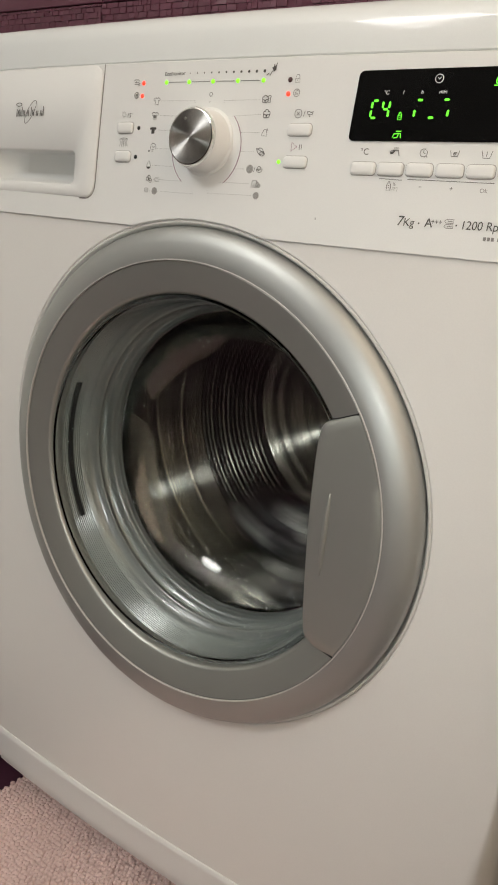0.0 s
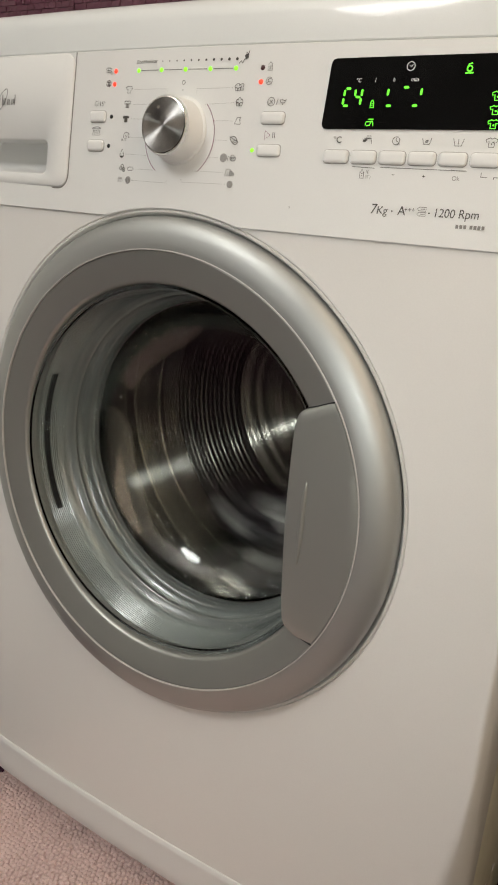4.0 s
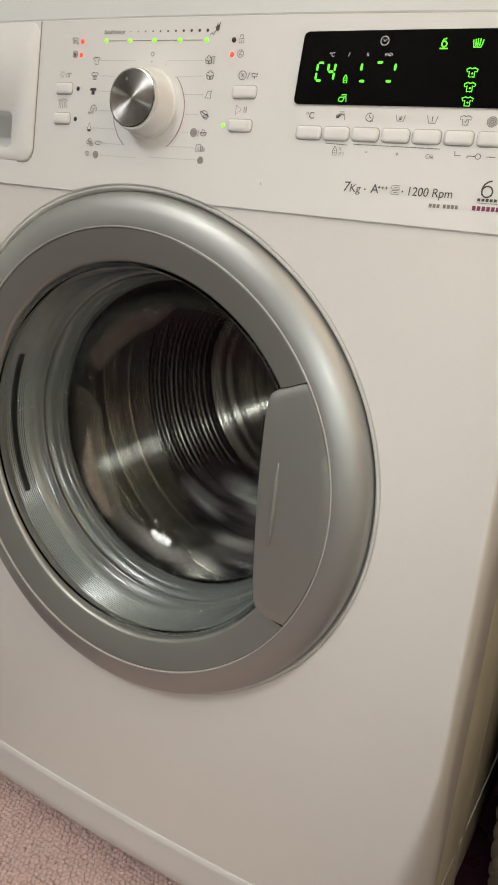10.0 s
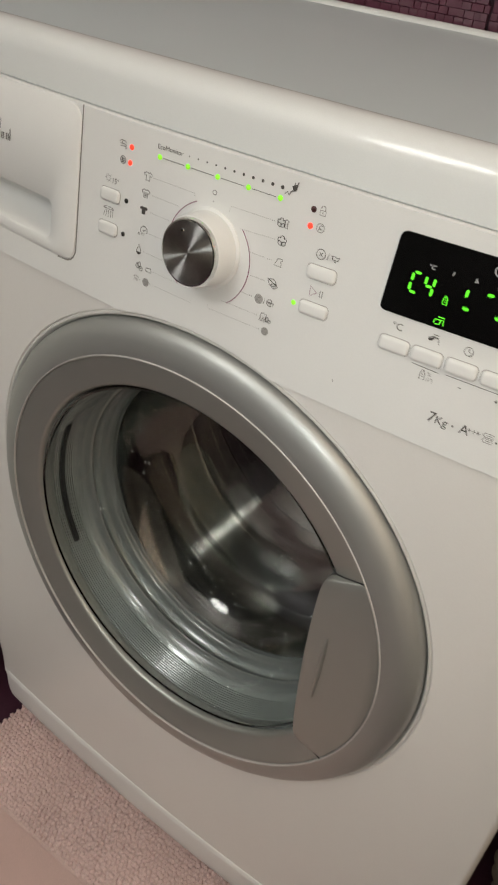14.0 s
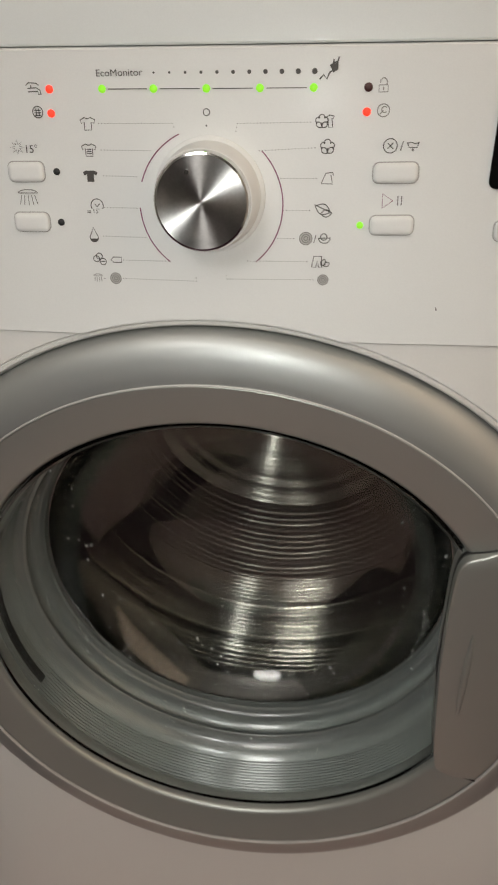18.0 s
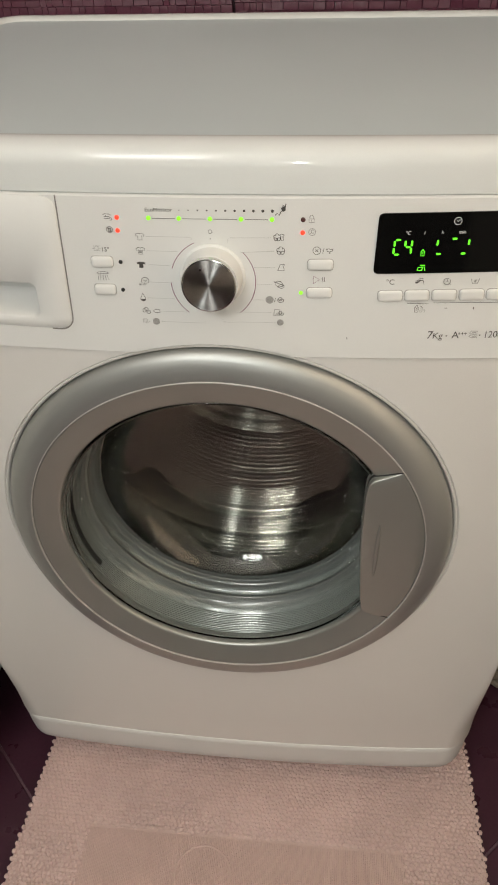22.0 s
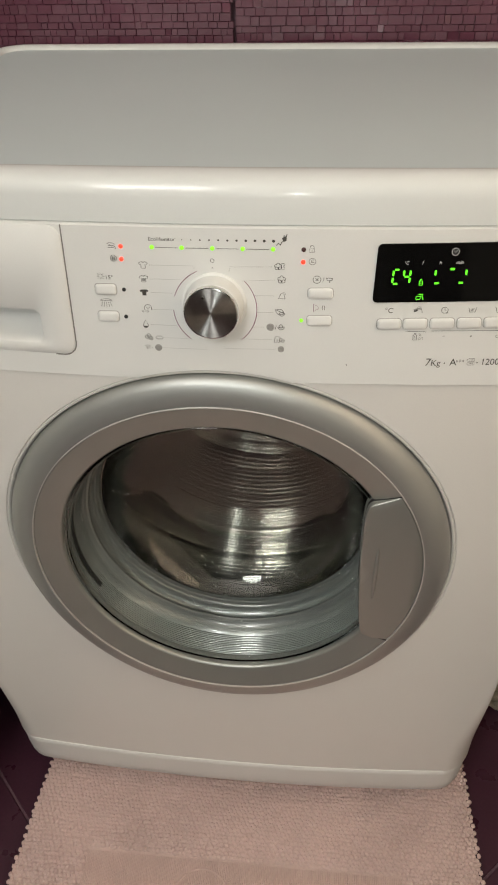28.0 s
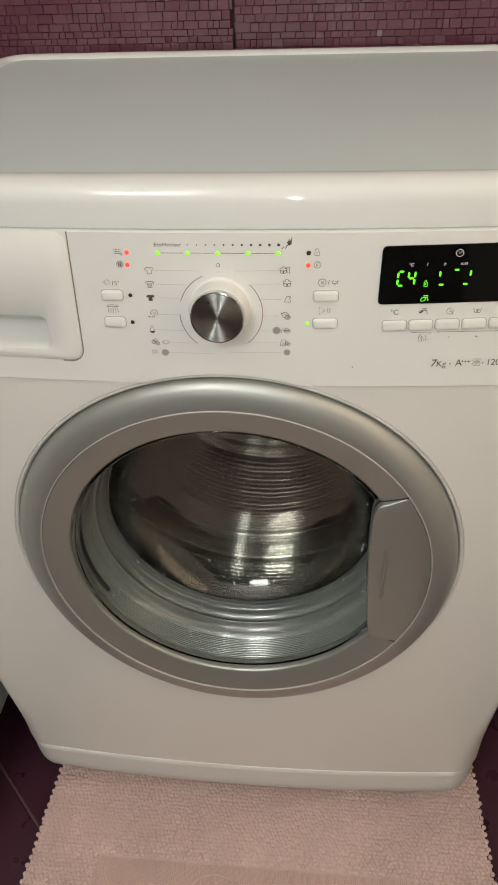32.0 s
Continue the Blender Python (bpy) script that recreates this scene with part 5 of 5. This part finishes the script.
# ---- woven basket ----
def build_basket():
    bk = thing("woven_basket", "pale woven cord basket standing on the floor beside the machine", "basket", at=(0.477, 0.285, 0))
    def radius(z):
        return 0.153 + 0.012 * math.sin(min(z, 0.40) / 0.40 * math.pi * 0.8)
    prof = [(radius(z) - 0.004, z) for z in [0.002 + 0.013 * k for k in range(31)]]
    bm = bmesh.new()
    rings = [[bm.verts.new((r * math.cos(2 * math.pi * k / 64), r * math.sin(2 * math.pi * k / 64), z)) for k in range(64)] for r, z in prof]
    for a, b in zip(rings, rings[1:]):
        for k in range(64):
            bm.faces.new((a[k], a[(k + 1) % 64], b[(k + 1) % 64], b[k]))
    bm.faces.new(rings[0])
    part("basket_wall", bm, BASKET, bk)
    ico = bmesh.new()
    bmesh.ops.create_icosphere(ico, subdivisions=2, radius=1.0)
    base, faces = [v.co.copy() for v in ico.verts], [[v.index for v in f.verts] for f in ico.faces]
    ico.free()
    rng = random.Random(31)
    verts, polys = [], []
    for row in range(30):
        z = 0.008 + 0.0128 * row
        r = radius(z)
        n = 44
        for k in range(n):
            a = 2 * math.pi * (k + (0.5 if row % 2 else 0)) / n + rng.uniform(-0.01, 0.01)
            tan, up = Vector((-math.sin(a), math.cos(a), 0)), Vector((0, 0, 1))
            along = (tan * 0.93 + up * 0.36).normalized()
            across = (up * 0.93 - tan * 0.36).normalized()
            outw = Vector((math.cos(a), math.sin(a), 0))
            c = outw * r + up * z
            o = len(verts)
            for v in base:
                verts.append(tuple(c + along * v.x * 0.0145 + across * v.y * 0.0056 + outw * v.z * 0.0052))
            polys.extend([[i + o for i in fc] for fc in faces])
    me = bpy.data.meshes.new("cord_weave")
    me.from_pydata(verts, [], polys)
    me.polygons.foreach_set("use_smooth", [True] * len(me.polygons))
    me.materials.append(BASKET)
    ob = new("cord_weave", me)
    ob.parent = bk
    tagged(ob, "slanting strands of pale cord", kind="stuff")
    bm = bmesh.new()
    rows = []
    for k in range(64):
        a = 2 * math.pi * k / 64
        rows.append([bm.verts.new(((0.160 + 0.009 * math.cos(b)) * math.cos(a), (0.160 + 0.009 * math.cos(b)) * math.sin(a), 0.396 + 0.009 * math.sin(b))) for b in [2 * math.pi * j / 10 for j in range(10)]])
    for k in range(64):
        for j in range(10):
            bm.faces.new((rows[k][j], rows[k][(j + 1) % 10], rows[(k + 1) % 64][(j + 1) % 10], rows[(k + 1) % 64][j]))
    part("basket_rim", bm, BASKET, bk, "thick braided rim")


build_basket()


# ---- hamper beside the machine ----
def rounded_block(x0, x1, y0, y1, levels, r=0.035, n=6):
    bm = bmesh.new()
    rings = []
    for z, inset in levels:
        rr = max(r - inset * 0.5, 0.004)
        pts = []
        for cx, cy, a0 in ((x1 - inset - rr, y1 - inset - rr, 0), (x0 + inset + rr, y1 - inset - rr, 90), (x0 + inset + rr, y0 + inset + rr, 180), (x1 - inset - rr, y0 + inset + rr, 270)):
            for k in range(n + 1):
                a = radians(a0 + 90 * k / n)
                pts.append((cx + rr * math.cos(a), cy + rr * math.sin(a), z))
        rings.append([bm.verts.new(p) for p in pts])
    for a, b in zip(rings, rings[1:]):
        for k in range(len(a)):
            j = (k + 1) % len(a)
            bm.faces.new((a[k], a[j], b[j], b[k]))
    bm.faces.new(rings[0])
    bm.faces.new(rings[-1])
    return bm


def build_hamper():
    h = thing("laundry_hamper", "tall white plastic hamper on short black feet beside the machine", "hamper")
    x0, x1, y0, y1 = -0.72, -0.341, -0.14, 0.30
    part("lower_body", rounded_block(x0, x1, y0, y1, [(0.082, 0.012), (0.086, 0.004), (0.095, 0.001), (0.30, 0.0), (0.307, 0.002), (0.3102, 0.005)]), HAMPER, h)
    part("upper_body", rounded_block(x0, x1, y0, y1, [(0.3105, 0.006), (0.314, 0.001), (0.32, 0.0), (0.580, 0.003), (0.5832, 0.005)]), HAMPER, h)
    part("rim_band", rounded_block(x0, x1, y0, y1, [(0.5835, 0.004), (0.586, -0.002), (0.63, -0.003), (0.634, 0.0), (0.636, 0.006)]), HAMPER, h)
    part("hamper_lid", rounded_block(x0, x1, y0, y1, [(0.6365, 0.006), (0.66, 0.010), (0.70, 0.018), (0.720, 0.032), (0.727, 0.055)]), HAMPER, h, "slightly domed white lid")
    for x in (x0 + 0.06, x1 - 0.10):
        for y in (y0 + 0.06, y1 - 0.06):
            bm = bmesh.new()
            bmesh.ops.create_cone(bm, cap_ends=True, segments=20, radius1=0.017, radius2=0.020, depth=0.082, matrix=Matrix.Translation((x, y, 0.041)))
            part("hamper_foot", bm, DARK_RUBBER, h, "short black foot")


build_hamper()


# ---- toy on the tiled ledge ----
def build_toy():
    ledge = tagged(part("tiled_ledge", box(-1.5, -0.60, 0.32, WALL_Y - 0.003, 0.0, 0.765, 0.002, 1), PLUM_WALL, smooth=False), "plum tiled boxed-in ledge against the wall", "ledge", kind="structure")
    toy = thing("toy_duck", "yellow plastic toy duck standing on the tiled ledge", "toy", at=(-0.70, 0.39, 0.765))
    bm = bmesh.new()
    bmesh.ops.create_uvsphere(bm, u_segments=28, v_segments=18, radius=1)
    for v in bm.verts:
        if v.co.x < -0.3 and v.co.z > 0:
            v.co.z += (-v.co.x - 0.3) * 0.7
        v.co.z = max(v.co.z, -0.8)
    bmesh.ops.transform(bm, matrix=Matrix.Translation((0, 0, 0.024)) @ Matrix.Diagonal((0.045, 0.033, 0.030, 1)), verts=bm.verts)
    part("duck_body", bm, YELLOW, toy)
    bm = bmesh.new()
    bmesh.ops.create_uvsphere(bm, u_segments=24, v_segments=16, radius=0.024, matrix=Matrix.Translation((0.020, 0, 0.064)))
    part("duck_head", bm, YELLOW, toy)
    bm = bmesh.new()
    bmesh.ops.create_uvsphere(bm, u_segments=16, v_segments=10, radius=1, matrix=Matrix.Translation((0.046, 0, 0.060)) @ Matrix.Diagonal((0.012, 0.011, 0.0045, 1)))
    part("beak", bm, ORANGE, toy, "orange beak")


build_toy()



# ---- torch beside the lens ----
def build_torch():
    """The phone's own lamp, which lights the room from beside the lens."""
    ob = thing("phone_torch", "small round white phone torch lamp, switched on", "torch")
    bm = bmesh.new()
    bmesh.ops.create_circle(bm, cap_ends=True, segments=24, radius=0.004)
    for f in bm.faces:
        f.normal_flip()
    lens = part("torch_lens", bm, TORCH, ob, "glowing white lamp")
    bm = bmesh.new()
    rings = []
    for r, z in ((0.0042, 0.0), (0.0042, -0.0036), (0.0056, -0.0038), (0.0060, -0.0034), (0.0060, 0.0030), (0.0, 0.0030)):
        rings.append([bm.verts.new((r * math.cos(math.pi * k / 12), r * math.sin(math.pi * k / 12), z)) for k in range(24)] if r else [bm.verts.new((0, 0, z))] * 24)
    for a, b in zip(rings, rings[1:]):
        for k in range(24):
            vs = []
            for v in (a[k], a[(k + 1) % 24], b[(k + 1) % 24], b[k]):
                if v not in vs:
                    vs.append(v)
            bm.faces.new(vs)
    part("torch_bezel", bm, BLACK, ob, "black bezel")
    return ob


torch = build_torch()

# turns made by the drum since the start: about five a second, then gathering speed
TURNS = [(0, 0), (8, 40), (9, 44.25), (10, 49), (11, 54), (12, 58.25), (13, 63.25), (14, 69), (15, 74.5), (18, 90.5), (20, 102.5), (23, 123.5), (24, 130.7), (25, 137.5), (32, 186.5)]


def turned(t):
    for (t0, n0), (t1, n1) in zip(TURNS, TURNS[1:]):
        if t <= t1 + 1e-6:
            return 180 + 360 * (n0 + (n1 - n0) * (t - t0) / (t1 - t0))


def motions():
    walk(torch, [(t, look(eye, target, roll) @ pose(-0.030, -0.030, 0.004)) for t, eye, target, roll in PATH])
    walk(drum, [(k / 30, pose(DX, 0, DZ, 0, turned(k / 30), 0)) for k in range(961)])
    # the waiting figures jump up and down in the display
    period, ahead = 1.1221, 0.03
    for seg, dz in flipping:
        rows, up, t = [(0.0, pose(0, 0, 0))], False, period * (0.5 - ahead)
        while t < 31.97:
            here, there = (dz, 0.0) if up else (0.0, dz)
            rows.append((t - 0.02, pose(0.08 * here, LEAN * here, here)))
            rows.append((t + 0.02, pose(0.08 * there, LEAN * there, there)))
            up, t = not up, t + period / 2
        rows.append((32.0, pose(0.08 * there, LEAN * there, there)))
        walk(seg, rows)


motions()
